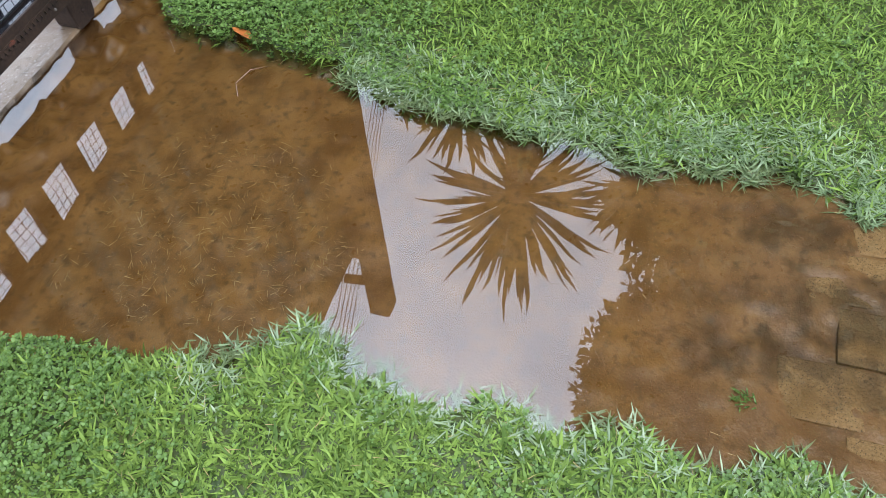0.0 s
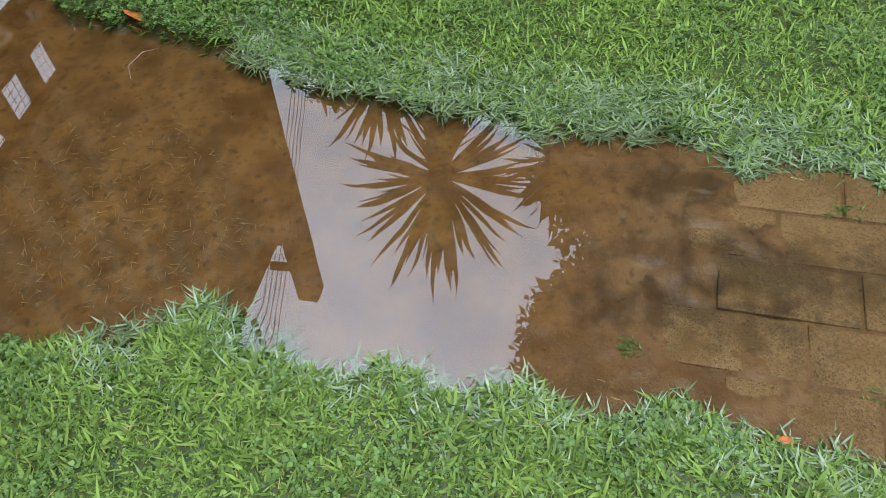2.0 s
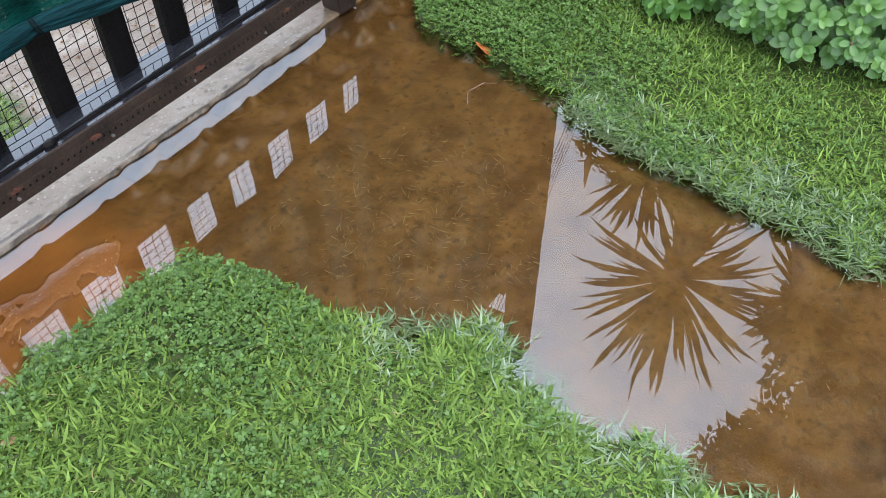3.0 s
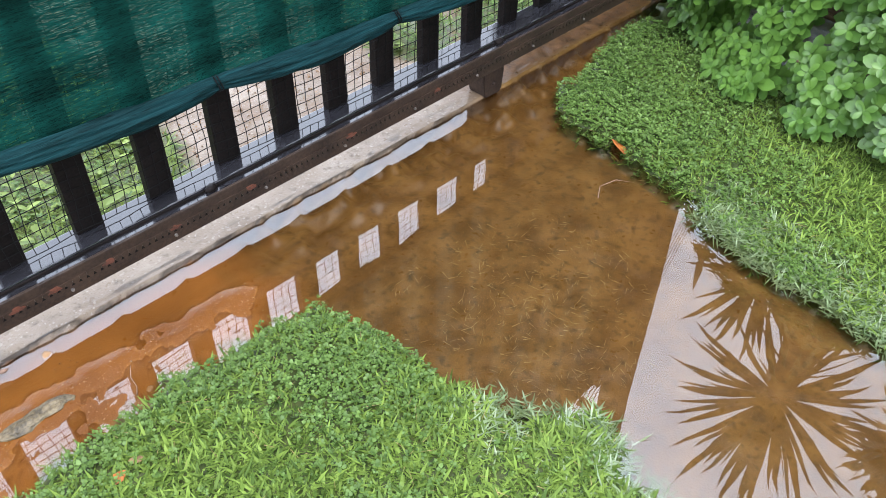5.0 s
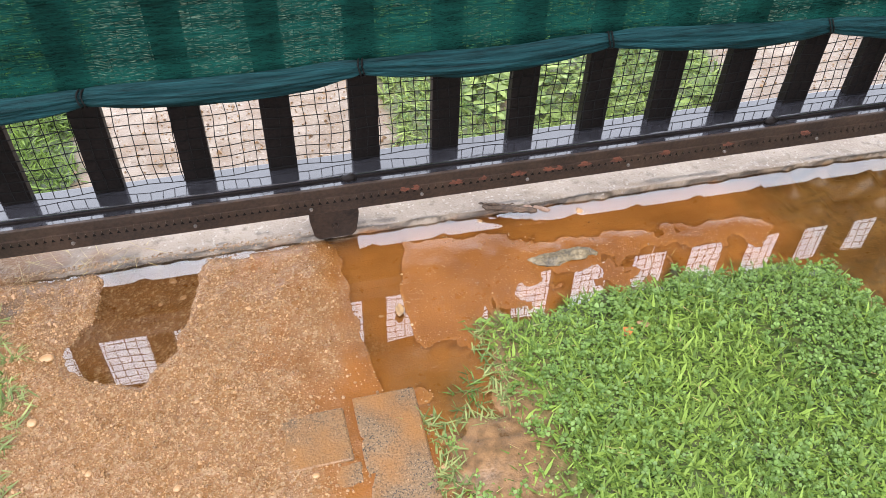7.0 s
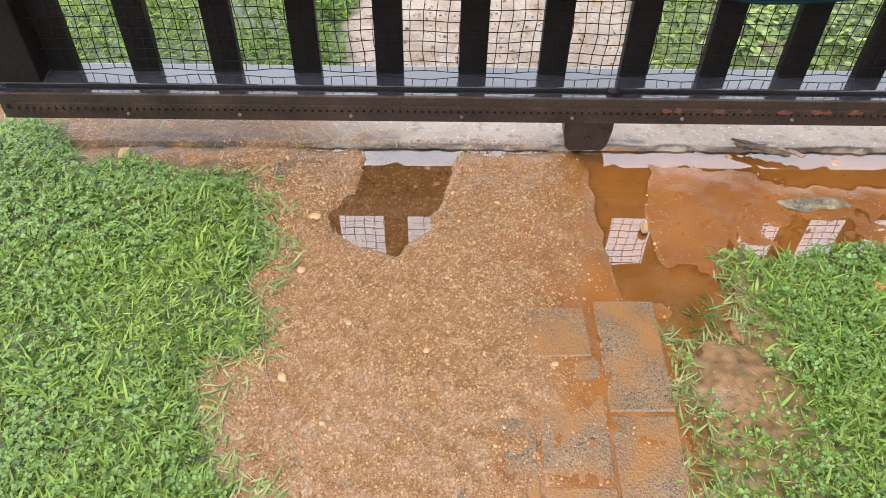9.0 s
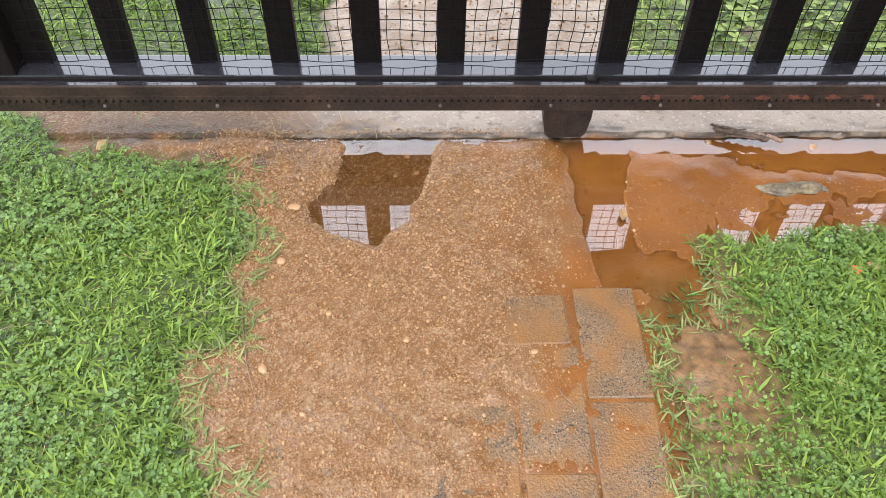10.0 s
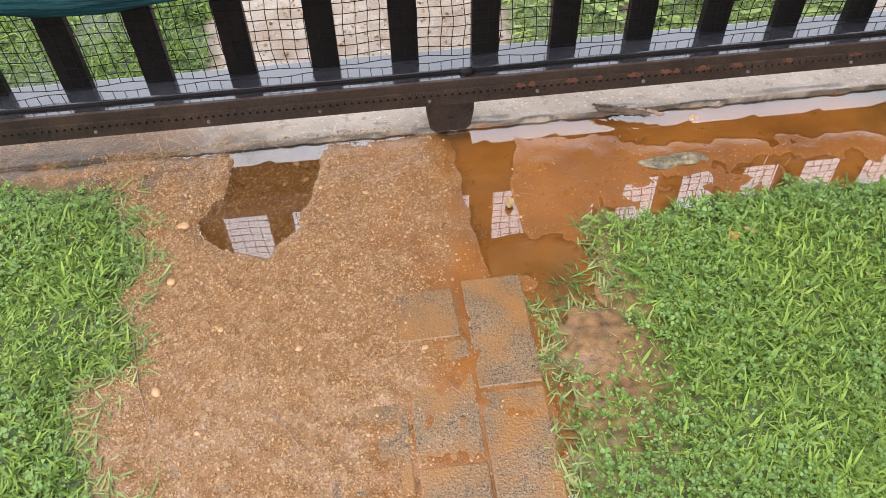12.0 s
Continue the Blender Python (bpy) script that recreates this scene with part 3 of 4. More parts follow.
def lawn(name, label, area, per, seed, leaf_share=.3, short=1.0, material=M_GRASS):
    r = np.random.default_rng(seed)
    tx, ty = scatter(*area, per, r)
    dl = lawn_depth(tx, ty)
    thin = (np.clip((dl + .006) / .05, 0, 1) * .55 + .45) * (1 - bare(tx, ty))
    worn = value_noise(tx + 60, ty + 60, 11, 41)
    keep = (dl > -.006) & (r.random(len(tx)) < thin * np.clip(.45 + 1.1 * worn, .3, 1)) & (clover_share(tx, ty) + r.normal(0, .16, len(tx)) < .68)
    tx, ty, dl = tx[keep], ty[keep], dl[keep]
    per_tuft = 5
    bx, by, bd = np.repeat(tx, per_tuft), np.repeat(ty, per_tuft), np.repeat(dl, per_tuft)
    nb = len(bx)
    bx, by = bx + r.normal(0, .004, nb), by + r.normal(0, .004, nb)
    bz = ground_height(bx, by) - .002
    big = np.repeat(r.gamma(6, 1 / 6, len(tx)), per_tuft)
    kind = np.repeat(r.random(len(tx)) + .5 * (value_noise(tx + 70, ty + 70, 8, 43) - .5), per_tuft)
    leafy, tall = kind < leaf_share, kind > .90
    length = np.clip(r.normal(.0200, .0060, nb) * big, .008, .045)
    width = np.clip(r.normal(.0027, .0007, nb) * (.6 + .4 * big), .0014, .005)
    length[leafy] = np.clip(r.normal(.0105, .0030, nb), .005, .020)[leafy]
    width[leafy] = np.clip(r.normal(.0040, .0010, nb), .002, .0065)[leafy]
    # broad-bladed tufts that lie out like a star
    length[tall] = np.clip(r.normal(.030, .008, nb), .015, .052)[tall]
    width[tall] = np.clip(r.normal(.0044, .0009, nb), .0028, .0065)[tall]
    length *= short
    lean = np.clip(r.normal(1.0, .36, nb), .1, 1.5)
    lean[leafy] = np.clip(lean[leafy] + .15, .2, 1.5)
    turn = np.repeat(r.uniform(0, 2 * math.pi, len(tx)), per_tuft) + np.tile(np.arange(per_tuft), len(tx)) * 2 * math.pi / per_tuft + r.normal(0, .35, nb)
    V, F = blades(bx, by, bz, length, width, lean, turn, r.normal(.26, .20, nb))
    tagged(new(name, mesh_of(name, V, F, material)), label, "grass", kind="stuff")


def fringe(name, label, area, per, seed, lo=-.016, hi=.11, material=M_SHEENGRASS):
    """Long half-drowned blades along the puddle's edge."""
    r = np.random.default_rng(seed)
    x, y = scatter(*area, per, r)
    dl = lawn_depth(x, y)
    k = (dl > lo) & (dl < hi) & (r.random(len(x)) < (1 - np.clip(dl / hi, 0, 1) * .85) * np.where(x > 1.3, 1.0, np.where(dl > .05, .12, .45)))
    x, y = np.repeat(x[k], 5), np.repeat(y[k], 5)
    nb = len(x)
    x, y = x + r.normal(0, .006, nb), y + r.normal(0, .006, nb)
    z = np.maximum(ground_height(x, y), -.004)
    V, F = blades(x, y, z, np.clip(r.normal(.024, .008, nb), .010, .05), np.clip(r.normal(.0026, .0007, nb), .0015, .0045),
                  np.clip(r.normal(1.34, .16, nb), .8, 1.52), r.uniform(0, 2 * math.pi, nb), r.normal(.10, .12, nb))
    tagged(new(name, mesh_of(name, V, F, material)), label, "grass", kind="stuff")


def clover(name, label, area, per, seed):
    r = np.random.default_rng(seed)
    x, y = scatter(*area, per, r)
    k = (lawn_depth(x, y) > -.004) & (clover_share(x, y) + r.normal(0, .16, len(x)) > .60) & (r.random(len(x)) > bare(x, y))
    x, y = x[k], y[k]
    # three folded heart-shaped leaflets to a stalk
    nb = len(x) * 3
    turn = np.repeat(r.uniform(0, 6.28, len(x)), 3) + np.tile([0, 2.09, 4.19], len(x)) + r.normal(0, .22, nb)
    z = np.repeat(ground_height(x, y) + np.clip(r.normal(.013, .007, len(x)), .003, .032), 3)
    size = np.repeat(np.clip(r.normal(.0050, .0016, len(x)), .0024, .0100), 3) * r.uniform(.85, 1.15, nb)
    x, y = np.repeat(x, 3), np.repeat(y, 3)
    tilt, roll = r.normal(.12, .30, nb), r.normal(0, .25, nb)
    d = np.stack([np.cos(turn) * np.cos(tilt), np.sin(turn) * np.cos(tilt), np.sin(tilt)], 1)
    side = np.stack([-np.sin(turn) * np.cos(roll), np.cos(turn) * np.cos(roll), np.sin(roll)], 1)
    up = np.cross(d, side)
    c = np.stack([x, y, z], 1)
    V = np.zeros((nb, 6, 3))
    for i, (f, w, h) in enumerate(((.06, 0, 0), (.45, .40, .10), (.88, .36, .08), (.90, 0, -.02), (.88, -.36, .08), (.45, -.40, .10))):
        V[:, i] = c + d * (f * size)[:, None] + side * (w * size)[:, None] + up * (h * size)[:, None]
    o = (np.arange(nb) * 6)[:, None]
    F = (o + [0, 3, 2, 1]).tolist() + (o + [0, 5, 4, 3]).tolist()
    tagged(new(name, mesh_of(name, V.reshape(-1, 3), F, M_CLOVER, True)), label, "clover", kind="stuff")


def r_edge(x, y):
    """Ragged outline of the straw that settled in the puddle."""
    return .45 + 1.0 * value_noise(x + 20, y + 20, 12, 71)


def straw(name, label, area, count, seed, test, height, long=.05):
    r = np.random.default_rng(seed)
    x, y = r.uniform(area[0], area[1], count), r.uniform(area[2], area[3], count)
    k = test(x, y)
    x, y = x[k], y[k]
    nb = len(x)
    V, F = blades(x, y, ground_height(x, y) + height, np.clip(r.normal(long, long * .4, nb), .01, .12), r.uniform(.0004, .0009, nb),
                  np.full(nb, 1.5), r.uniform(0, 6.28, nb), r.normal(0, .05, nb))
    tagged(new(name, mesh_of(name, V, F, M_STRAW)), label, "straw", kind="stuff")


lawn("lawn_grass_middle", "green coarse lawn grass between the wheel tracks", (.06, 1.08, -1.85, -.15), 44000, 1, .62, .86)
lawn("lawn_grass_far", "green lawn grass beside the flooded wheel track", (1.42, 2.2, -2.0, .06), 32000, 2, .50, .85)
lawn("lawn_grass_edge", "green coarse lawn grass beside the sandy wheel track", (-1.2, -.45, -1.0, .1), 38000, 3, .35, .90)
# Outside lawn in two colours: darker left for shade, brighter right for sunlight.
lawn("lawn_grass_outside", "dense grass outside the gate, darker lawn colour carries the shade there", (-1.3, -.38, .13, 1.0), 15000, 4, .2, 1.3)
lawn("patchy_grass_outside", "patchy yellow-green grass outside the gate, sunlight put into its colour", (-.1, 2.6, .13, 1.0), 12500, 14, .3, 1.1, M_SUNGRASS)
fringe("drowned_grass", "wet grass blades half drowned along the puddle, paled for sky sheen", (.85, 1.75, -1.9, -.55), 14000, 5)
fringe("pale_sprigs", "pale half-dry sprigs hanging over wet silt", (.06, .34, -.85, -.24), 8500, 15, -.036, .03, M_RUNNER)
fringe("pale_runners", "pale half-dry grass runners at the sandy edge", (-.66, -.42, -.95, -.05), 9000, 16, -.042, .035, M_RUNNER)
clover("clover_middle", "bright green clover among the lawn", (.06, 1.08, -1.85, -.15), 34000, 6)
clover("clover_far", "dense bright green clover beside the puddle", (1.42, 2.2, -2.0, .06), 40000, 7)
clover("clover_edge", "bright green clover by the gate post", (-1.2, -.45, -1.0, .1), 22000, 8)
clover("clover_outside", "green weeds outside the gate", (.1, 2.6, .13, 1.3), 12000, 9)


# ---- sliding gate ----
GATE_L, GATE_R, TOP = -.975, 2.53, 1.84
SLATS = (-.872, -.731, -.590, -.451, -.308, -.164, -.025, .117, .257, .395, .531, .665, .801, .942, 1.078, 1.202, 1.330, 1.462, 1.598, 1.722, 1.850, 1.980, 2.110, 2.240, 2.370)


def build_gate():
    g = thing("sliding_gate", "black steel slatted sliding gate with a rusty toothed rack", "gate", (0, 0, 0))
    bm = bmesh.new()
    box(bm, GATE_L, GATE_R, .0, .006, .094, .147, .0012)
    plate = part("rack_plate", bm, M_RUST, g, "dark steel rack plate with rust streaks")
    bm = bmesh.new()
    box(bm, GATE_L, GATE_R, .0055, .018, .141, .1462, .0006)
    part("rack_ledge", bm, M_WETTOP, g, "narrow wet steel ledge behind the rack")
    # thin steel lip along the ledge, in lengths joined by weld beads
    breaks = (GATE_L, .080, .872, 1.64, GATE_R)
    for x0, x1 in zip(breaks, breaks[1:]):
        bm = bmesh.new()
        box(bm, x0 + .012, x1 - .012, .0182, .0222, .145, .1500, .0006)
        part("lip", bm, M_STEEL, g)
    for x0 in breaks[1:-1]:
        bm = bmesh.new()
        bmesh.ops.create_icosphere(bm, subdivisions=2, radius=.009, matrix=Matrix.Translation((x0, .018, .150)) @ Matrix.Diagonal((1.5, 1, .7, 1)))
        for v in bm.verts:
            v.co += Vector((noise.noise(v.co * 300), noise.noise(v.co * 310), noise.noise(v.co * 290))) * .003
        part("weld_bead", bm, M_STEEL, g, "rough weld bead", True)
    # Black strip behind the teeth: the shade in their gaps, put in as colour.
    bm = bmesh.new()
    box(bm, GATE_L + .01, GATE_R - .01, -.0008, .0002, .1150, .1240)
    part("rack_shade_strip", bm, M_NET, g)
    V, F = [], []
    x = GATE_L + .02
    while x < GATE_R - .02:
        o = len(V)
        for yy in (-.0035, .001):
            V += [(x, yy, .1285), (x + .0125, yy, .1285), (x + .0120, yy, .1225), (x + .0080, yy, .1145), (x + .0046, yy, .1145), (x + .0006, yy, .1225), (x, yy, .1225)]
        F += [tuple(o + k for k in (0, 6, 5, 4, 3, 2, 1)), tuple(o + 7 + k for k in range(7))]
        F += [(o + k, o + (k + 1) % 7, o + 7 + (k + 1) % 7, o + 7 + k) for k in range(7)]
        x += .01257
    child("rack_teeth", mesh_of("rack_teeth", V, F, M_RUST), g, "row of dark steel rack teeth")
    x = -.76
    first = None
    while x < GATE_R:
        bm = bmesh.new()
        bmesh.ops.create_cone(bm, cap_ends=True, segments=8, radius1=.0034, radius2=.0026, depth=.004, matrix=Matrix.Translation((x, -.0015, .107)) @ Matrix.Rotation(radians(90), 4, "X"))
        part("bolt", bm, M_BOLT, plate)
        x += .1925
    rust = random.Random(8)
    for x0, size in ((.172, .010), (.192, .007), (.262, .012), (.31, .008), (.378, .013), (.432, .011), (.452, .006), (.50, .012), (.562, .012), (.655, .010), (.78, .011), (.94, .010), (1.18, .012), (1.42, .010)):
        bm = bmesh.new()
        rim = [(x0 + size * rust.uniform(.7, 1.3) * math.cos(k * .52), .1255 + rust.uniform(.0025, .0050) * math.sin(k * .52)) for k in range(12)]
        front = [bm.verts.new((px, -.0043, pz)) for px, pz in rim]
        rear = [bm.verts.new((px, .0005, pz)) for px, pz in rim]
        bm.faces.new(front)
        for k in range(12):
            bm.faces.new((front[k], rear[k], rear[(k + 1) % 12], front[(k + 1) % 12]))
        bmesh.ops.recalc_face_normals(bm, faces=bm.faces[:])
        part("rust_patch", bm, M_RUSTRED, plate, "bare orange rust patch")
    bm = bmesh.new()
    box(bm, GATE_L, GATE_R, .0224, .080, .100, .1535, .002)
    part("bottom_rail", bm, M_WETTOP, g, "wet glossy black steel bottom rail")
    bm = bmesh.new()
    box(bm, GATE_L, GATE_R, .0602, .078, .083, .0998, .002)
    part("back_channel", bm, M_STEEL, g)
    bm = bmesh.new()
    box(bm, GATE_L, GATE_R, .052, .078, TOP - .05, TOP, .003)
    part("top_rail", bm, M_STEEL, g)
    bm = bmesh.new()
    box(bm, GATE_L - .01, GATE_L + .075, .020, .105, .1538, TOP, .004)
    part("end_post", bm, M_STEEL, g)
    bm = bmesh.new()
    box(bm, GATE_R - .07, GATE_R, .022, .105, .1538, TOP, .004)
    part("end_post", bm, M_STEEL, g)
    # one slat with a pointed foot that hangs under the channel
    w = .024
    bm = bmesh.new()
    box(bm, -w, w, .0580, .078, .1532, TOP - .05, .002)
    slat = bpy.data.meshes.new("slat")
    bm.to_mesh(slat)
    bm.free()
    slat.materials.append(M_STEEL)
    V = [(a, b, c) for b in (.0615, .068) for a, c in ((-w, .0825), (w, .0825), (w, .078), (.006, .065), (-w, .075))]
    F = [(0, 4, 3, 2, 1), (5, 6, 7, 8, 9)] + [(k, (k + 1) % 5, 5 + (k + 1) % 5, 5 + k) for k in range(5)]
    foot = mesh_of("slat_foot", V, F, M_STEEL)
    for x in SLATS:
        ob = child("slat", slat, g)
        ob.location.x = x
        ob = child("slat_foot", foot, g)
        ob.location.x = x
    # square-meshed net over the slats
    V, F = [], []
    r = random.Random(4)
    def strand(pts, flat, th=.00062):
        o = len(V)
        for p in pts:
            for a, b in ((-th, -th), (th, -th), (th, th), (-th, th)):
                V.append((p[0] + (0 if flat else a), p[1] + b * .7, p[2] + (a if flat else 0)))
        for i in range(len(pts) - 1):
            for q in range(4):
                F.append((o + i * 4 + q, o + i * 4 + (q + 1) % 4, o + i * 4 + 4 + (q + 1) % 4, o + i * 4 + 4 + q))
    cell = .0205
    def net_at(x, z):
        return (x + .0022 * math.sin(z * 31 + x * 9) + .0010 * math.sin(z * 83 + x * 23), .0552 + .0008 * math.sin(x * 40 + z * 12), z + .0022 * math.sin(x * 27 + z * 14) + .0010 * math.sin(x * 71))
    nx, nz = int((GATE_R - GATE_L - .1) / cell), 21
    for i in range(nx):
        x = GATE_L + .07 + i * cell + r.uniform(-.001, .001)
        strand([net_at(x, .160 + j * cell * .95) for j in range(nz)], False)
    for j in range(nz):
        strand([net_at(GATE_L + .07 + i * cell, .160 + j * cell) for i in range(0, nx)], True)
    child("netting", mesh_of("netting", V, F, M_NET), g, "black square plastic netting")
    return g


def build_guide(x0, wide=1.0):
    g = thing("gate_roller_housing", "dark rusty steel roller housing under the gate", "gate roller", (x0, 0, 0), "gate rollers")
    bm = bmesh.new()
    prof = [(0, .096), (.088, .096), (.088, .052), (.082, .014), (.073, .004), (.014, .004), (.006, .014), (0, .052)]
    a = [bm.verts.new((px * wide, .028, pz)) for px, pz in prof]
    b = [bm.verts.new((px * wide, .080, pz)) for px, pz in prof]
    bm.faces.new(a)
    bm.faces.new(b[::-1])
    for i in range(8):
        bm.faces.new((a[i], b[i], b[(i + 1) % 8], a[(i + 1) % 8]))
    bmesh.ops.recalc_face_normals(bm, faces=bm.faces[:])
    bmesh.ops.bevel(bm, geom=bm.edges[:], offset=.002, segments=2, affect="EDGES")
    part("housing", bm, M_RUST, g)
    bm = bmesh.new()
    box(bm, .004, .084 * wide, .022, .029, .080, .0985, .001)
    part("lip", bm, M_STEEL, g)
    bm = bmesh.new()
    bmesh.ops.create_cone(bm, cap_ends=True, segments=10, radius1=.006, radius2=.004, depth=.006, matrix=Matrix.Translation((.044 * wide, .026, .036)) @ Matrix.Rotation(radians(90), 4, "X"))
    part("axle_bolt", bm, M_RUST, g)


def build_cloth():
    """Shade cloth laced over the gate, gathered into a rolled hem that sags between its ties."""
    c = thing("shade_cloth", "dark green shade cloth with sagging rolled hem on the gate", "shade cloth", (0, 0, 0))
    ties = [.112 + .4095 * k for k in range(-2, 6)]
    def hem(x):
        u = ((x - ties[0]) / .4095) % 1.0
        sag = math.sin(math.pi * u)
        return .339 - .010 * sag * (.85 + .25 * math.sin(x * 7)) - .056 * max(0, x - .55), sag
    xs = np.arange(-.72, GATE_R - .03, .008)
    V, F = [], []
    zs = [0, .012, .03, .055, .09, .14, .22, .34, .5, .7, .9, 1.02, 1.14]
    for x in xs:
        h, sag = hem(x)
        for k, dz in enumerate(zs):
            near = math.exp(-dz / .07)
            fold = .006 * math.sin(x * 160 + dz * 60) * near * (1 - sag * .5) + .010 * math.sin((dz - .1 * sag) * 55 + x * 6) * near + .004 * math.sin(x * 17 + dz * 8)
            V.append((x, max(.036, .052 - .006 * near * (.5 + sag) - abs(fold) * (.8 - .5 * near)), min(h + .018 + dz * (TOP - h - .01) / 1.14, TOP + .02)))
    m = len(zs)
    for i in range(len(xs) - 1):
        for k in range(m - 1):
            F.append((i * m + k, i * m + m + k, i * m + m + k + 1, i * m + k + 1))
    child("cloth_sheet", mesh_of("cloth_sheet", V, F, M_CLOTH, True), c)
    # rolled hem: a gathered bundle with lengthwise pleats
    V, F, sides = [], [], 40
    for x in xs:
        h, sag = hem(x)
        for k in range(sides):
            t = 2 * math.pi * k / sides
            rad = (.0085 + .0085 * sag ** .5) * (1 + .17 * math.sin(t * 5 + x * 14) + .17 * math.sin(t * 11 - x * 9) + .05 * math.sin(t * 3 + x * 50))
            V.append((x, .034 - .004 * sag + rad * .85 * math.cos(t), h + .014 + rad * 1.1 * math.sin(t)))
    for i in range(len(xs) - 1):
        for k in range(sides):
            F.append((i * sides + k, i * sides + (k + 1) % sides, (i + 1) * sides + (k + 1) % sides, (i + 1) * sides + k))
    child("rolled_hem", mesh_of("rolled_hem", V, F, M_HEM, True), c, "pleated rolled cloth hem")
    for x in ties:
        if x < xs[0] or x > xs[-1]:
            continue
        h, sag = hem(x)
        bm = bmesh.new()
        for q in (-.003, .003):
            ring = [(x + q + .002 * math.sin(a * 2), .034 + .014 * math.cos(a), h + .014 + .013 * math.sin(a)) for a in np.linspace(0, 6.28, 12)]
            tv, tf = tube(ring, [.0016] * 12, 5)
            vs = [bm.verts.new(p) for p in tv]
            for f in tf:
                bm.faces.new([vs[k] for k in f])
        part("tie", bm, M_NET, c, "dark cord tie", True)


def build_end_post():
    p = thing("gate_end_post", "dark upright steel post with a diagonal brace beside the gate", "post", (2.42, -.085, 0))
    V, F = tube([(.0, 0, -.05), (-.004, 0, .9), (-.01, 0, 2.10)], [.068, .066, .064], 4)
    child("upright", mesh_of("upright", V, F, M_STEEL), p)
    V, F = tube([(0, .03, 1.92), (-.03, .15, 1.90)], [.022, .022], 6)
    child("brace", mesh_of("brace", V, F, M_STEEL), p)


def build_wires():
    for k in range(5):
        w = thing("electric_fence_wire", "thin galvanised electric fence wire with black insulators above the gate", "wire", (0, 0, 0), "electric fence wires")
        z = TOP + .07 + .075 * k
        V, F = tube([(-3, .06, z), (2.2, .03, z), (2.9, .20, z + .03), (6.5, 1.2, z + .25)], [.0022] * 4, 5)
        child("strand", mesh_of("strand", V, F, M_WIRE), w)
        for x in (2.10,):
            bm = bmesh.new()
            bmesh.ops.create_uvsphere(bm, u_segments=10, v_segments=6, radius=.018, matrix=Matrix.Translation((x, .03, z)) @ Matrix.Diagonal((.8, 1, 1.2, 1)))
            part("insulator", bm, M_INSUL, w, "black insulator", True)


build_gate()
build_guide(.006)
build_guide(1.606, .80)
build_cloth()
build_end_post()
build_wires()


def build_outside_fence():
    f = thing("slatted_fence", "dark wooden slatted fence standing outside the gate", "fence", (2.60, .85, 0))
    bm = bmesh.new()
    box(bm, 0, .17, -.012, .012, -.05, 2.3, .003)
    board = bpy.data.meshes.new("fence_board")
    bm.to_mesh(board)
    bm.free()
    board.materials.append(M_DARKWOOD)
    for k in range(16):
        child("fence_board", board, f).location.x = .195 * k
    for z in (.4, 1.9):
        bm = bmesh.new()
        box(bm, 0, 3.1, .0125, .05, z, z + .07, .003)
        part("fence_rail", bm, M_DARKWOOD, f)


build_outside_fence()


# ---- plants beside the puddle ----
def leaf_cards(centres, normals, along, length, width, fold=.12, tipw=.25):
    """Rounded leaves: a folded eight-sided blade each."""
    nb = len(centres)
    n = normals / np.linalg.norm(normals, axis=1)[:, None]
    a = along - n * (along * n).sum(1)[:, None]
    a /= np.linalg.norm(a, axis=1)[:, None] + 1e-9
    s = np.cross(n, a)
    rows = [(0, .12), (.30, .72), (.62, 1.0), (.86, .70)]
    V = np.zeros((nb, 13, 3))
    k = 0
    for f, w in rows:
        mid = centres + a * (f * length)[:, None] - n * (length * .10 * f * f)[:, None]
        V[:, k] = mid - s * (width * w / 2)[:, None] + n * (width * fold * w)[:, None]
        V[:, k + 1] = mid
        V[:, k + 2] = mid + s * (width * w / 2)[:, None] + n * (width * fold * w)[:, None]
        k += 3
    V[:, 12] = centres + a * length[:, None] - n * (length * .12)[:, None]
    o = (np.arange(nb) * 13)[:, None]
    F = []
    for r_ in range(3):
        q = r_ * 3
        F += (o + [q, q + 1, q + 4, q + 3]).tolist() + (o + [q + 1, q + 2, q + 5, q + 4]).tolist()
    F += (o + [9, 10, 12]).tolist() + (o + [10, 11, 12]).tolist()
    return V.reshape(-1, 3), F


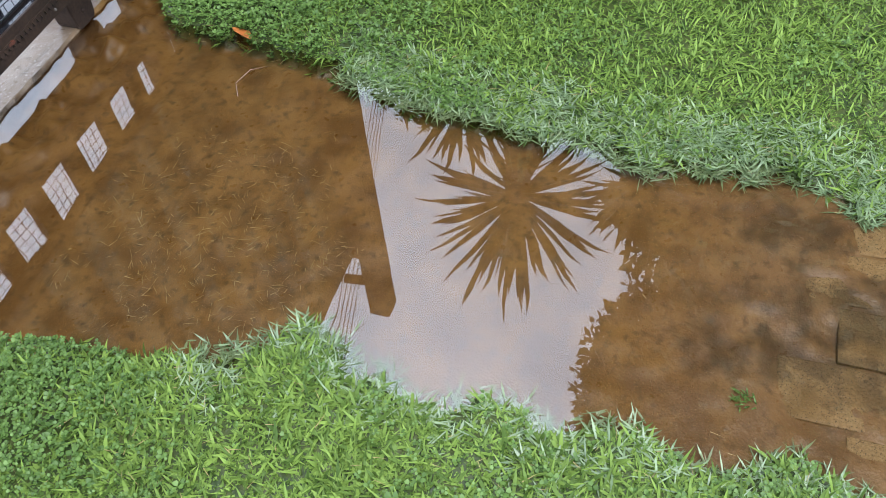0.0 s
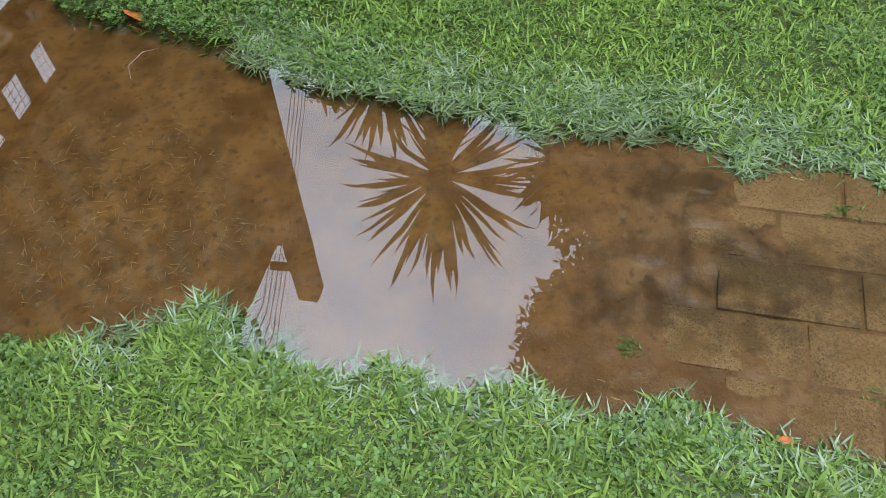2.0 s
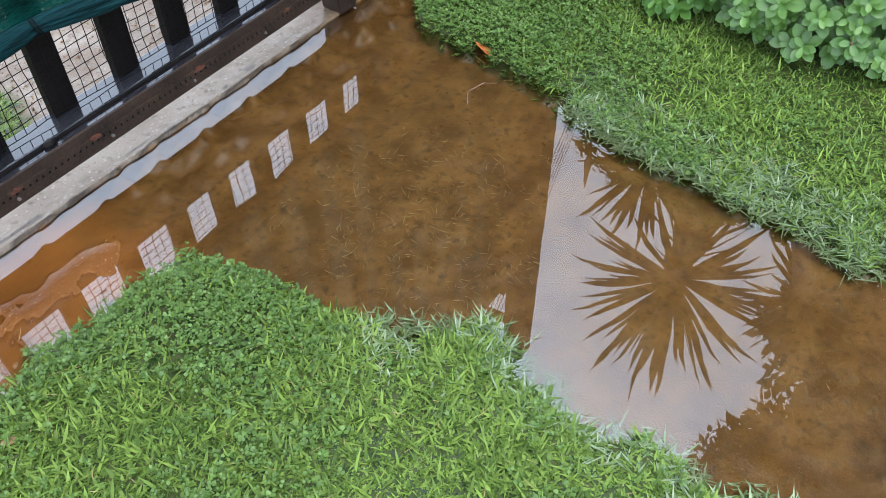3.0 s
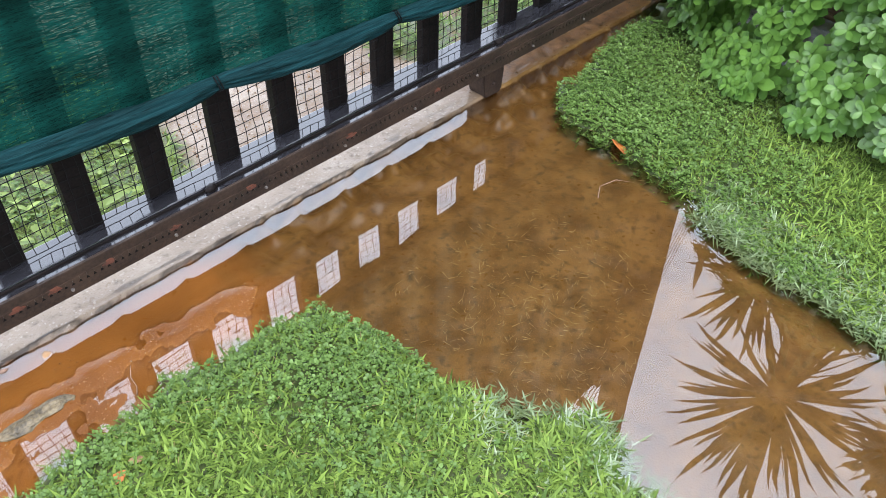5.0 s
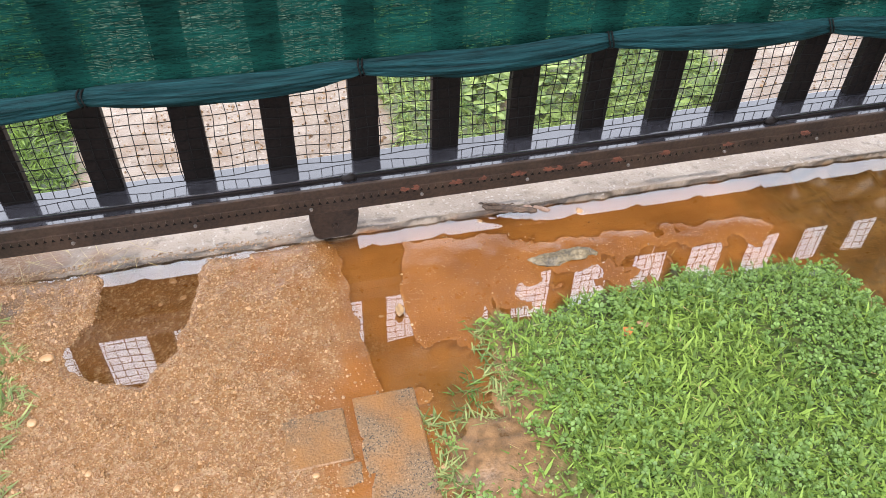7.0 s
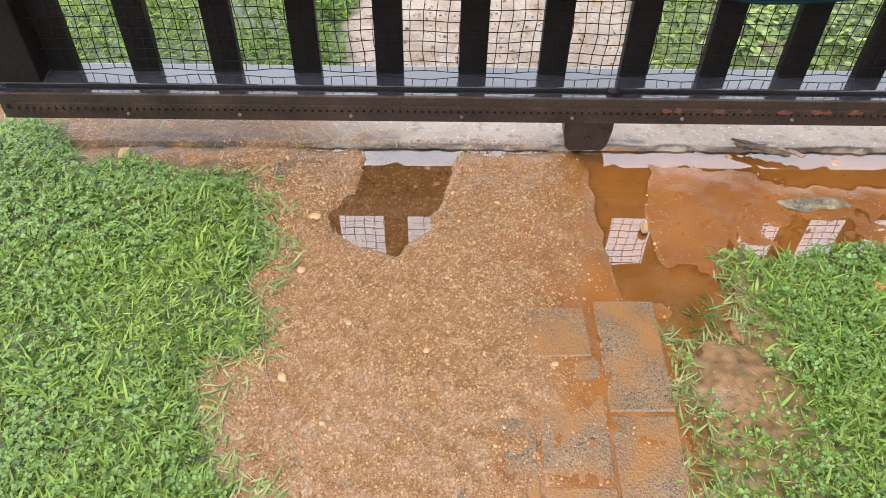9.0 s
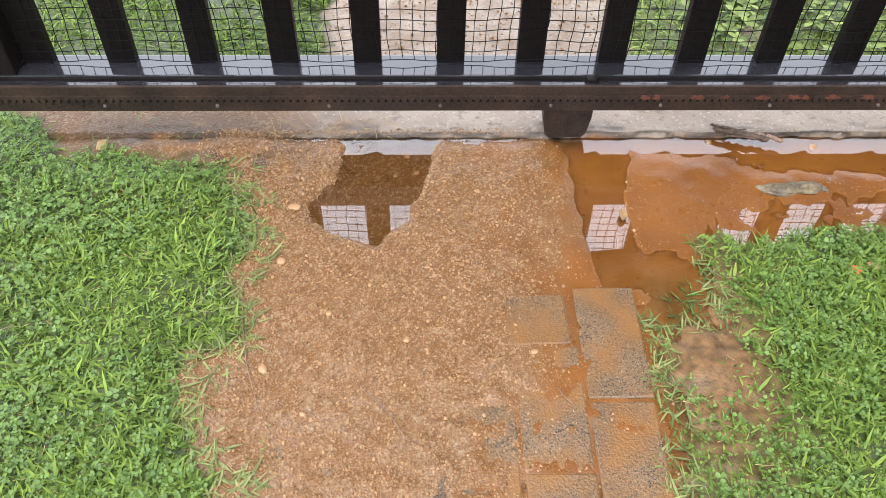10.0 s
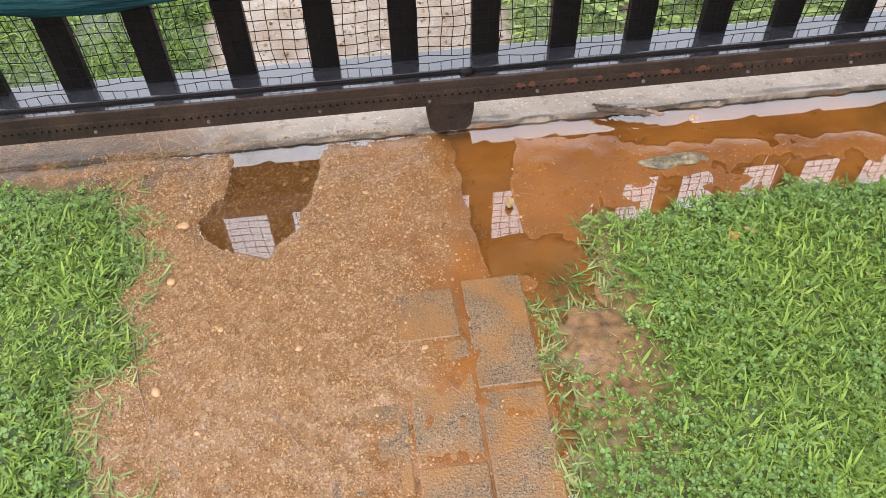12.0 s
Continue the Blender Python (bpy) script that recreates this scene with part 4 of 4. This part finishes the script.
def build_shrub():
    s = thing("shrub", "dense shrub with rounded pale green leaves in rosettes", "shrub", (2.72, -.72, 0))
    r = np.random.default_rng(12)
    tips = []
    for i in range(2100):
        th, v = (r.uniform(1.3, 5.0) if i % 6 else r.uniform(0, 6.28)), r.random() ** 1.4 - .02
        u = math.sqrt(max(0, 1 - v * v)) * (1 + .10 * math.sin(th * 5) * math.sin(v * 7 + th))
        depth = r.uniform(.86, 1.02)
        tips.append((.76 * u * depth * math.cos(th), .92 * u * depth * math.sin(th), .07 + .86 * max(v, 0) * depth))
    for i in range(46):
        x, y, z = tips[i * 45]
        V, F = tube([(x * .25, y * .25, -.02), (x * .7, y * .7, z * .55), (x, y, z)], [.010, .007, .003], 6)
        child("stem", mesh_of("stem", V, F, M_STEM, True), s)
    C, N, A, L = [], [], [], []
    for x, y, z in tips:
        out = np.array([x / .6, y / .9, .35 + z])
        out = out / np.linalg.norm(out)
        turn = r.uniform(0, 6.28)
        side = np.cross(out, [0, 0, 1.0]) if abs(out[2]) < .95 else np.array([1.0, 0, 0])
        side = side / np.linalg.norm(side)
        up = np.cross(side, out)
        size = r.uniform(.8, 1.15)
        for lv in range(3):
            k = 3 if lv == 0 else 4
            for q in range(k):
                t = turn + lv * .8 + q * 2 * math.pi / k
                d = side * math.cos(t) + up * math.sin(t)
                C.append(np.array([x, y, z]) - out * (.014 * lv + r.uniform(0, .006)))
                A.append(d * (1 - .22 * (2 - lv)) + out * (.75 - .30 * lv) + r.normal(0, .10, 3))
                N.append(out - d * .35 + np.array([0, 0, .3]) + r.normal(0, .1, 3))
                L.append((.022 + .011 * lv) * size * r.uniform(.85, 1.15))
    L = np.array(L)
    V, F = leaf_cards(np.array(C), np.array(N), np.array(A), L, L * .58)
    child("foliage", mesh_of("foliage", V, F, M_LEAF, True), s)


def build_yucca():
    y = thing("yucca", "tall spiky yucca with dark sword leaves in several heads", "yucca", (3.18, -.535, 0))
    r = np.random.default_rng(5)
    heads = [((-.04, .01, 2.0), .62, 92), ((.17, -.54, 1.98), .40, 46), ((.10, .30, 1.50), .42, 40)]
    for (hx, hy, hz), L, count in heads:
        V, F = tube([(hx * .2, hy * .2, -.05), (hx * .5, hy * .5, hz * .5), (hx, hy, hz)], [.085, .07, .06], 10)
        child("trunk", mesh_of("trunk", V, F, M_BARK, True), y)
        V, F = [], []
        skirt = int(count * 1.3)
        for i in range(count + skirt):
            az = i * 2.39996 + r.uniform(-.15, .15)
            el = radians(r.uniform(-38, 82)) if i % 3 else radians(r.uniform(5, 70))
            if i >= count:
                el = radians(r.uniform(-86, -45))
            d = Vector((math.cos(az) * math.cos(el), math.sin(az) * math.cos(el), math.sin(el)))
            sd = d.cross(Vector((0, 0, 1))).normalized()
            ln, o, w = L * r.uniform(.78, 1.05) * (.78 + .45 * max(0, math.sin(el))), len(V), .0165 * r.uniform(.85, 1.15)
            nrm = sd.cross(d).normalized()
            base = Vector((hx, hy, hz - (r.uniform(0, .7) if i >= count else 0)))
            bend, ph = r.uniform(-.05, .05), r.uniform(0, 6.28)
            for f, k in ((.03, .55), (.25, .85), (.55, 1.0), (.82, .55)):
                p = base + d * (ln * f) - Vector((0, 0, .10 * f * f * ln)) + sd * (bend * f * f + .010 * f * math.sin(f * 8 + ph))
                V += [tuple(p - sd * w * k + nrm * .006 * k), tuple(p), tuple(p + sd * w * k + nrm * .006 * k)]
            V.append(tuple(base + d * ln - Vector((0, 0, .11 * ln)) + sd * bend))
            for q in range(3):
                b = o + q * 3
                F += [(b, b + 1, b + 4, b + 3), (b + 1, b + 2, b + 5, b + 4)]
            F += [(o + 9, o + 10, o + 12), (o + 10, o + 11, o + 12)]
        child("leaf_head", mesh_of("leaf_head", V, F, M_YUCCA), y)
    V, F = tube([(-.14, .50, 1.60), (-.12, .51, 1.49), (-.10, .52, 1.34)], [.002, .018, .002], 5)
    child("hanging_leaf", mesh_of("hanging_leaf", V, F, M_BROWNLEAF), y, "dead hanging leaf")


def build_tree(name, label, at, blobs, leaves, seed, size, trunk):
    t = thing(name, label, "tree", at)
    r = np.random.default_rng(seed)
    V, F = tube(trunk, [.12 - .08 * i / (len(trunk) - 1) for i in range(len(trunk))], 9)
    child("trunk", mesh_of("trunk", V, F, M_BARK, True), t)
    V, F = [], []
    mid = Vector(trunk[len(trunk) // 2])
    for (bx, by, bz), rad in blobs:
        for k in range(4):
            e = Vector((bx, by, bz)) + Vector(r.normal(0, rad * .4, 3))
            tv, tf = tube([mid, mid.lerp(e, .6) + Vector(r.normal(0, .08, 3)), e], [.035, .02, .006], 5)
            o = len(V)
            V += tv
            F += [tuple(o + q for q in f) for f in tf]
    child("branches", mesh_of("branches", V, F, M_BARK), t)
    C, D = [], []
    for (bx, by, bz), rad in blobs:
        k = int(leaves * rad ** 2)
        d = r.normal(0, 1, (k, 3))
        d /= np.linalg.norm(d, axis=1)[:, None]
        rr = rad * r.uniform(.5, 1.0, k) ** .5 * (1 + .22 * np.sin(d[:, 0] * 9 + seed) * np.sin(d[:, 1] * 11))
        C.append(np.array([bx, by, bz]) + d * rr[:, None])
        D.append(d + r.normal(0, .45, (k, 3)))
    # sprigs of narrow leaves in pairs along a thin shoot
    C, D = np.concatenate(C), np.concatenate(D)
    D /= np.linalg.norm(D, axis=1)[:, None]
    side = np.cross(D, r.normal(0, 1, D.shape))
    side /= np.linalg.norm(side, axis=1)[:, None]
    pairs = 8
    V = np.zeros((len(C), pairs, 4, 3))
    for q in range(pairs):
        at = C + D * (size * .65 * (q // 2))
        go = D * .75 + side * (1 if q % 2 else -1) + r.normal(0, .2, D.shape)
        go /= np.linalg.norm(go, axis=1)[:, None]
        flat = np.cross(go, r.normal(0, 1, D.shape))
        flat /= np.linalg.norm(flat, axis=1)[:, None]
        ln = r.uniform(.75, 1.25, len(C))[:, None] * size
        V[:, q, 0], V[:, q, 2] = at, at + go * ln
        V[:, q, 1], V[:, q, 3] = at + go * ln * .5 + flat * ln * .21, at + go * ln * .5 - flat * ln * .21
    V = V.reshape(-1, 3)
    F = (np.arange(len(V) // 4)[:, None] * 4 + [0, 1, 2, 3]).tolist()
    child("crown", mesh_of("crown", V, F, M_TREE), t)


def build_outside_weeds():
    r = np.random.default_rng(33)
    x, y = r.uniform(.1, 2.5, 900), r.uniform(.16, .95, 900)
    k = (lawn_depth(x, y) > -.02) & (value_noise(x + 15, y + 15, 5, 47) + r.normal(0, .12, 900) > .52)
    x, y = np.repeat(x[k], 6), np.repeat(y[k], 6)
    nb = len(x)
    t = np.tile(np.arange(6) * 1.05, nb // 6) + np.repeat(r.uniform(0, 6.28, nb // 6), 6)
    along = np.stack([np.cos(t), np.sin(t), r.uniform(.15, .8, nb)], 1)
    normal = np.stack([-np.cos(t) * .3, -np.sin(t) * .3, np.ones(nb)], 1) + r.normal(0, .15, (nb, 3))
    length = np.clip(r.normal(.026, .009, nb), .010, .05)
    V, F = leaf_cards(np.stack([x, y, ground_height(x, y) + r.uniform(.001, .022, nb)], 1), normal, along, length, length * .45)
    tagged(new("broad_weeds", mesh_of("broad_weeds", V, F, M_SUNGRASS, True)), "broad-leaved green weeds on bare ground outside the gate", "weeds", kind="stuff")


build_shrub()
build_outside_weeds()
build_yucca()
build_tree("leafy_tree", "large leafy green tree beyond the lawn", (4.9, -3.08, 0),
           [((.0, .2, 3.2), .9), ((-.3, .35, 3.3), .65), ((.3, -1.2, 3.4), 1.1), ((-.2, .15, 4.5), 1.15), ((.2, -1.6, 5.0), 1.1), ((-.5, -.8, 2.2), .9), ((-.3, .3, 6.0), 1.0), ((-.4, -2.6, 3.0), 1.1), ((-.4, 1.42, 3.75), .24),
            ((-.4, .5, 2.4), .5), ((-.5, .75, 4.3), .5), ((-.5, 1.25, 5.35), .72), ((-.5, 1.3, 6.3), .75), ((-.5, .6, 7.2), 1.0), ((-.75, 1.73, 3.0), .22), ((-.70, 1.52, 2.75), .22)],
           3300, 21, .13, [(.2, -.3, -.1), (.1, -.2, 1.2), (0, 0, 2.4), (0, .1, 4.4)])


build_tree("tall_bush", "tall dark leafy bush behind the yucca", (3.55, -.95, 0),
           [((0, .05, 1.05), .40), ((-.05, .25, .75), .42), ((.02, -.25, .92), .36), ((0, -.55, .65), .42), ((.1, -.05, 1.30), .22)],
           4200, 23, .045, [(0, 0, -.1), (.02, 0, .4), (0, .02, .8), (0, 0, 1.1)])


# ---- stones, litter and small finds ----
def pebble_mesh(seed, squash=.6):
    bm = bmesh.new()
    bmesh.ops.create_icosphere(bm, subdivisions=2, radius=1)
    r = random.Random(seed)
    ph = [r.uniform(0, 6) for _ in range(3)]
    for v in bm.verts:
        k = 1 + .16 * math.sin(v.co.x * 2.3 + ph[0]) + .14 * math.sin(v.co.y * 2.9 + ph[1]) + .1 * math.sin(v.co.z * 3.1 + ph[2])
        v.co = Vector((v.co.x * k * 1.2, v.co.y * k, v.co.z * k * squash))
    me = bpy.data.meshes.new("pebble")
    bm.to_mesh(me)
    bm.free()
    me.materials.append(M_STONE)
    me.polygons.foreach_set("use_smooth", [True] * len(me.polygons))
    return me


def height_at(x, y):
    return float(ground_height(np.array([x]), np.array([y]))[0])


PEBBLES = [pebble_mesh(k) for k in range(5)]
STONES = [(-0.433, -0.149, 0.013), (-0.442, -0.271, 0.011), (-0.117, -0.108, 0.006), (-0.238, -0.422, 0.007), (-0.449, -0.47, 0.011), (-0.048, -0.445, 0.007), (-0.142, -0.579, 0.005), (0.134, -0.468, 0.006), (-0.358, -0.373, 0.007), (-0.242, -0.008, 0.009), (-0.224, -0.051, 0.008), (-0.263, -0.056, 0.006), (0.097, -0.168, 0.005), (0.514, 0.009, 0.013), (0.319, 0.021, 0.009), (0.598, -0.173, 0.008), (-0.297, -0.32, 0.005), (-0.206, -0.282, 0.005), (-0.114, -0.215, 0.004), (-0.384, -0.545, 0.006), (0.908, -0.342, 0.014)]
for i, (sx, sy, sr) in enumerate(STONES):
    ob = tagged(new("pebble", PEBBLES[i % 5]), "small tan stone lying on wet sand", "pebble", "pebbles on the track")
    ob.location, ob.scale, ob.rotation_euler = (sx, sy, height_at(sx, sy) + sr * .04), (sr * .72, sr * .60, sr * .55), (0, 0, i * 1.3)


def build_gravel():
    r = np.random.default_rng(17)
    k = 90000
    x, y = r.uniform(-.62, .16, k), r.uniform(-1.0, .05, k)
    keep = (lawn_depth(x, y) < -.004) & (inside(x, y, POOL_A) < .01) & (inside(x, y, CHANNEL) < 0) & (r.random(k) < .12 + .88 * step(.02 - x, 0, .14))
    x, y = x[keep], y[keep]
    x4, y4 = r.uniform(.12, .95, 7000), r.uniform(-.25, .035, 7000)
    k4 = (lawn_depth(x4, y4) < -.004) & (ground_height(x4, y4) > -.002)
    x, y = np.concatenate([x, x4[k4]]), np.concatenate([y, y4[k4]])
    x2, y2 = r.uniform(-.42, .22, 5200), r.uniform(.14, 1.2, 5200)
    x3, y3 = r.uniform(.95, 1.6, 4200), r.uniform(.14, 1.2, 4200)
    x, y = np.concatenate([x, x2, x3]), np.concatenate([y, y2, y3])
    k = len(x)
    s = np.clip(r.gamma(2.4, .00040, k), .0005, .0042)
    s[y > .13] *= 1.5
    s[(x > .15) & (y < .1)] *= .55
    z = ground_height(x, y) + s * .25
    base = np.array([(1, 0, -.2), (.3, .95, -.2), (-.8, .6, -.2), (-.8, -.6, -.2), (.3, -.95, -.2), (.45, .1, .6), (-.2, .35, .65), (-.2, -.4, .6)])
    t = r.uniform(0, 6.28, k)
    c, sn = np.cos(t), np.sin(t)
    jit = base[None] * r.uniform(.75, 1.25, (k, 8, 1))
    V = np.empty((k, 8, 3))
    V[:, :, 0] = x[:, None] + (jit[:, :, 0] * c[:, None] - jit[:, :, 1] * sn[:, None]) * s[:, None]
    V[:, :, 1] = y[:, None] + (jit[:, :, 0] * sn[:, None] + jit[:, :, 1] * c[:, None]) * s[:, None]
    V[:, :, 2] = z[:, None] + jit[:, :, 2] * s[:, None]
    o = (np.arange(k) * 8)[:, None]
    F = (o + [5, 6, 7]).tolist()
    for f in ((0, 1, 5), (1, 6, 5), (1, 2, 6), (2, 3, 7, 6), (3, 4, 7), (4, 5, 7), (4, 0, 5)):
        F += (o + list(f)).tolist()
    tagged(new("gravel", mesh_of("gravel", V.reshape(-1, 3), F, M_STONE)), "fine tan gravel and grit washed over the track", "gravel", kind="stuff")


def build_mossy_stone():
    bm = bmesh.new()
    bmesh.ops.create_icosphere(bm, subdivisions=4, radius=1)
    for v in bm.verts:
        p = v.co.copy()
        q = noise.noise(p * 2.2) * .25 + noise.noise(p * 6) * .12
        v.co = Vector((p.x * .066 * (1 + q * .35), p.y * .016 * (1 + q * 1.3) + .004 * math.sin(p.x * 3), p.z * .0085 * (1 + q * 1.6)))
    me = bpy.data.meshes.new("flat_stone")
    bm.to_mesh(me)
    bm.free()
    me.materials.append(M_GREYSTONE)
    me.polygons.foreach_set("use_smooth", [True] * len(me.polygons))
    ob = tagged(new("flat_stone", me), "long flat mossy grey stone lying in the silt", "stone")
    ob.location, ob.rotation_euler = (.438, -.104, .0015), (0, 0, radians(-4))


def build_stick():
    r = random.Random(6)
    def ragged(a, b, rad, steps=9):
        a, b = Vector(a), Vector(b)
        pts = [a.lerp(b, k / steps) + Vector((0, r.uniform(-.002, .002), r.uniform(-.0015, .002))) for k in range(steps + 1)]
        return tube(pts, [rad * r.uniform(.65, 1.15) * (.35 if k in (0, steps) else 1) for k in range(steps + 1)], 6)
    s = thing("stick", "short broken weathered stick by the sill", "stick", (0, 0, 0))
    V, F = ragged((.328, .040, .017), (.425, .010, .015), .0068, 12)
    child("bark", mesh_of("bark", V, F, M_STICK), s)
    for a, b, rad in (((.322, .046, .020), (.36, .033, .024), .003), ((.345, .024, .013), (.40, .010, .018), .0026), ((.352, .042, .016), (.388, .030, .020), .0022)):
        V, F = ragged(a, b, rad)
        child("splinter", mesh_of("splinter", V, F, M_STICK), s)
    V, F = ragged((.402, .022, .020), (.452, .006, .016), .0042)
    tagged(new("wood_chip", mesh_of("wood_chip", V, F, M_WOOD)), "pale split chip of wood on the stick", "wood chip")


def build_leaf(x, y, size, turn, material, label, tilt=10):
    k = 9
    V, F = [], []
    for i in range(k):
        f = i / (k - 1)
        w = size * .28 * math.sin(math.pi * min(1, f * 1.02)) ** .8 * (1 + .1 * math.sin(i * 2.1))
        c = size * (f - .5)
        lift = size * .22 * (f - .4) ** 2
        V += [(c, -w, lift + w * .35), (c, 0, lift), (c, w * .9, lift + w * .5)]
        if i:
            o = (i - 1) * 3
            F += [(o, o + 1, o + 4, o + 3), (o + 1, o + 2, o + 5, o + 4)]
    ob = tagged(new("dry_leaf", mesh_of("dry_leaf", V, F, material, True)), label, "leaf", "fallen leaves")
    ob.matrix_world = pose(x, y, max(height_at(x, y), 0) + .006, tilt, 4, turn)
    so = ob.modifiers.new("thickness", "SOLIDIFY")
    so.thickness = .0008


def build_twig(pts, label):
    V, F = tube(pts, [.0011] + [.0009] * (len(pts) - 2) + [.0005], 5)
    tagged(new("twig", mesh_of("twig", V, F, M_WOOD, True)), label, "twig", "twigs")


build_twig([(0.575, -0.173, -0.004), (0.582, -0.167, 0.012), (0.58, -0.16, 0.03), (0.588, -0.152, 0.046)], "thin dark twig standing in the silt")
build_twig([(-0.302, -0.506, 0.008), (-0.263, -0.547, 0.011), (-0.238, -0.588, 0.01), (-0.213, -0.598, 0.009)], "curved thin twig on wet sand")
build_twig([(-0.488, -0.386, 0.012), (-0.472, -0.464, 0.012), (-0.444, -0.545, 0.012)], "long thin twig at the lawn's edge")
build_twig([(1.51, -0.384, 0.001), (1.541, -0.365, 0.003), (1.582, -0.376, 0.004), (1.602, -0.406, 0.003)], "thin pale twig floating by the clover")
build_twig([(-0.019, -0.505, 0.006), (-0.014, -0.52, 0.008), (0.001, -0.535, 0.006)], "short dark twig on silt")
build_gravel()
build_mossy_stone()
build_stick()
build_leaf(1.675, -0.312, .062, 62, M_DRYLEAF, "curled orange dry leaf at the puddle's edge", 25)
build_leaf(0.474, -0.308, .030, 20, M_DRYLEAF, "orange dry leaf in the lawn")
build_leaf(0.509, -0.297, .024, -30, M_BROWNLEAF, "brown dry leaf in the lawn")
build_leaf(-0.794, 0.000, .032, 70, M_STRAW, "pale dry leaf by the gate post", 40)
build_leaf(1.008, -1.552, .024, 100, M_DRYLEAF, "orange dry leaf at the brick edge")
build_leaf(0.127, -0.169, .03, 80, M_BROWNLEAF, "brown dry leaf on the silt")
straw("straw_in_puddle", "thin pale straw lying in the puddle's bed", (1.0, 1.5, -.85, -.25), 1100, 51, lambda x, y: (lawn_depth(x, y) < -.03) & (np.hypot((x - 1.22) / .22, (y + .48) / .26) < r_edge(x, y)), .003, .015)
straw("straw_in_lawn", "dry straw between the lawn blades", (-1.0, 1.7, -1.8, .1), 1900, 52, lambda x, y: lawn_depth(x, y) > -.03, .010, .018)
straw("straw_at_sill", "dry straw washed against the concrete sill", (-.5, -.28, .03, .075), 60, 53, lambda x, y: x < 9, .004, .05)
straw("floating_straw", "bits of straw floating on the puddle", (1.0, 1.5, -1.6, -.2), 14, 54, lambda x, y: lawn_depth(x, y) < -.03, .026, .02)


# ---- paving bricks of the two wheel tracks ----
def brick_mesh(length, width, material):
    bm = bmesh.new()
    box(bm, -width / 2, width / 2, -length / 2, length / 2, -.03, 0, .0035)
    me = bpy.data.meshes.new("brick")
    bm.to_mesh(me)
    bm.free()
    me.materials.append(material)
    return me


def build_bricks():
    track = thing("paving_far_track", "tan exposed-aggregate brick paving, half under muddy water", "paving", (0, 0, 0), kind="structure")
    full = brick_mesh(.200, .0965, M_BRICK)
    rows = [(1.051, -1.476), (1.156, -1.588), (1.258, -1.461), (1.361, -1.757), (1.463, -1.857)]
    r = random.Random(3)
    for x, joint in rows:
        for k in range(-6, 7):
            y = joint + (k + .5) * .2055
            if not -2.5 < y < -1.38:
                continue
            ob = child("brick", full, track)
            top = float(paving_top(x, y)) + r.uniform(-.0008, .0008)
            ob.matrix_world = pose(x, y, top, (-1.39 if -1.85 < y < -1.1 else 0) + r.uniform(-.3, .3), r.uniform(-.4, .4), r.uniform(-.5, .5))
    full = brick_mesh(.200, .0965, M_PAVER)
    track = thing("paving_near_track", "worn brick paving under silt and sand", "paving", (0, 0, 0), kind="structure")
    cols = [(.071, -.322, .0008), (-.029, -.432, .0002), (-.131, -.530, -.0005), (-.232, -.41, .0), (-.333, -.585, .0), (-.434, -.49, -.002)]
    for x, joint, lift in cols:
        for k in range(0, 6):
            y = joint - (k + .5) * .2035
            if y < -1.5:
                continue
            ob = child("brick", full, track)
            ob.matrix_world = pose(x, y, .0026 + lift + r.uniform(-.0012, .0016) + max(0, -.55 - y) * .008, r.uniform(-.6, .6), r.uniform(-.6, .6), r.uniform(-.8, .8))
    ob = child("brick", brick_mesh(.094, .096, M_PAVER), track)
    ob.matrix_world = pose(-.040, -.386, .0072, -1.2, .5, 2)


build_bricks()


def build_weed(x, y, size, seed):
    r = np.random.default_rng(seed)
    k = 26
    px, py = x + r.normal(0, size * .3, k), y + r.normal(0, size * .45, k)
    V, F = blades(px, py, np.full(k, -.004), r.uniform(.5, 1.1, k) * size * .6, np.full(k, .0026), r.uniform(.5, 1.3, k), r.uniform(0, 6.28, k), r.normal(.15, .1, k))
    tagged(new("weed", mesh_of("weed", V, F, M_CLOVER)), "small green weed rooted in wet sand or a brick joint", "weed", "small weeds", "stuff")


for q, (wx, wy, ws) in enumerate(((1.426, -1.651, 0.035), (1.418, -1.756, 0.028), (1.117, -1.347, 0.025), (1.107, -1.675, 0.026), (0.139, -0.433, 0.03), (-0.446, -0.604, 0.04), (-0.773, 0.028, 0.075), (-0.656, 0.041, 0.05), (0.252, -0.296, 0.06), (0.206, -0.354, 0.05), (0.124, -0.512, 0.04))):
    build_weed(wx, wy, ws, 70 + q)
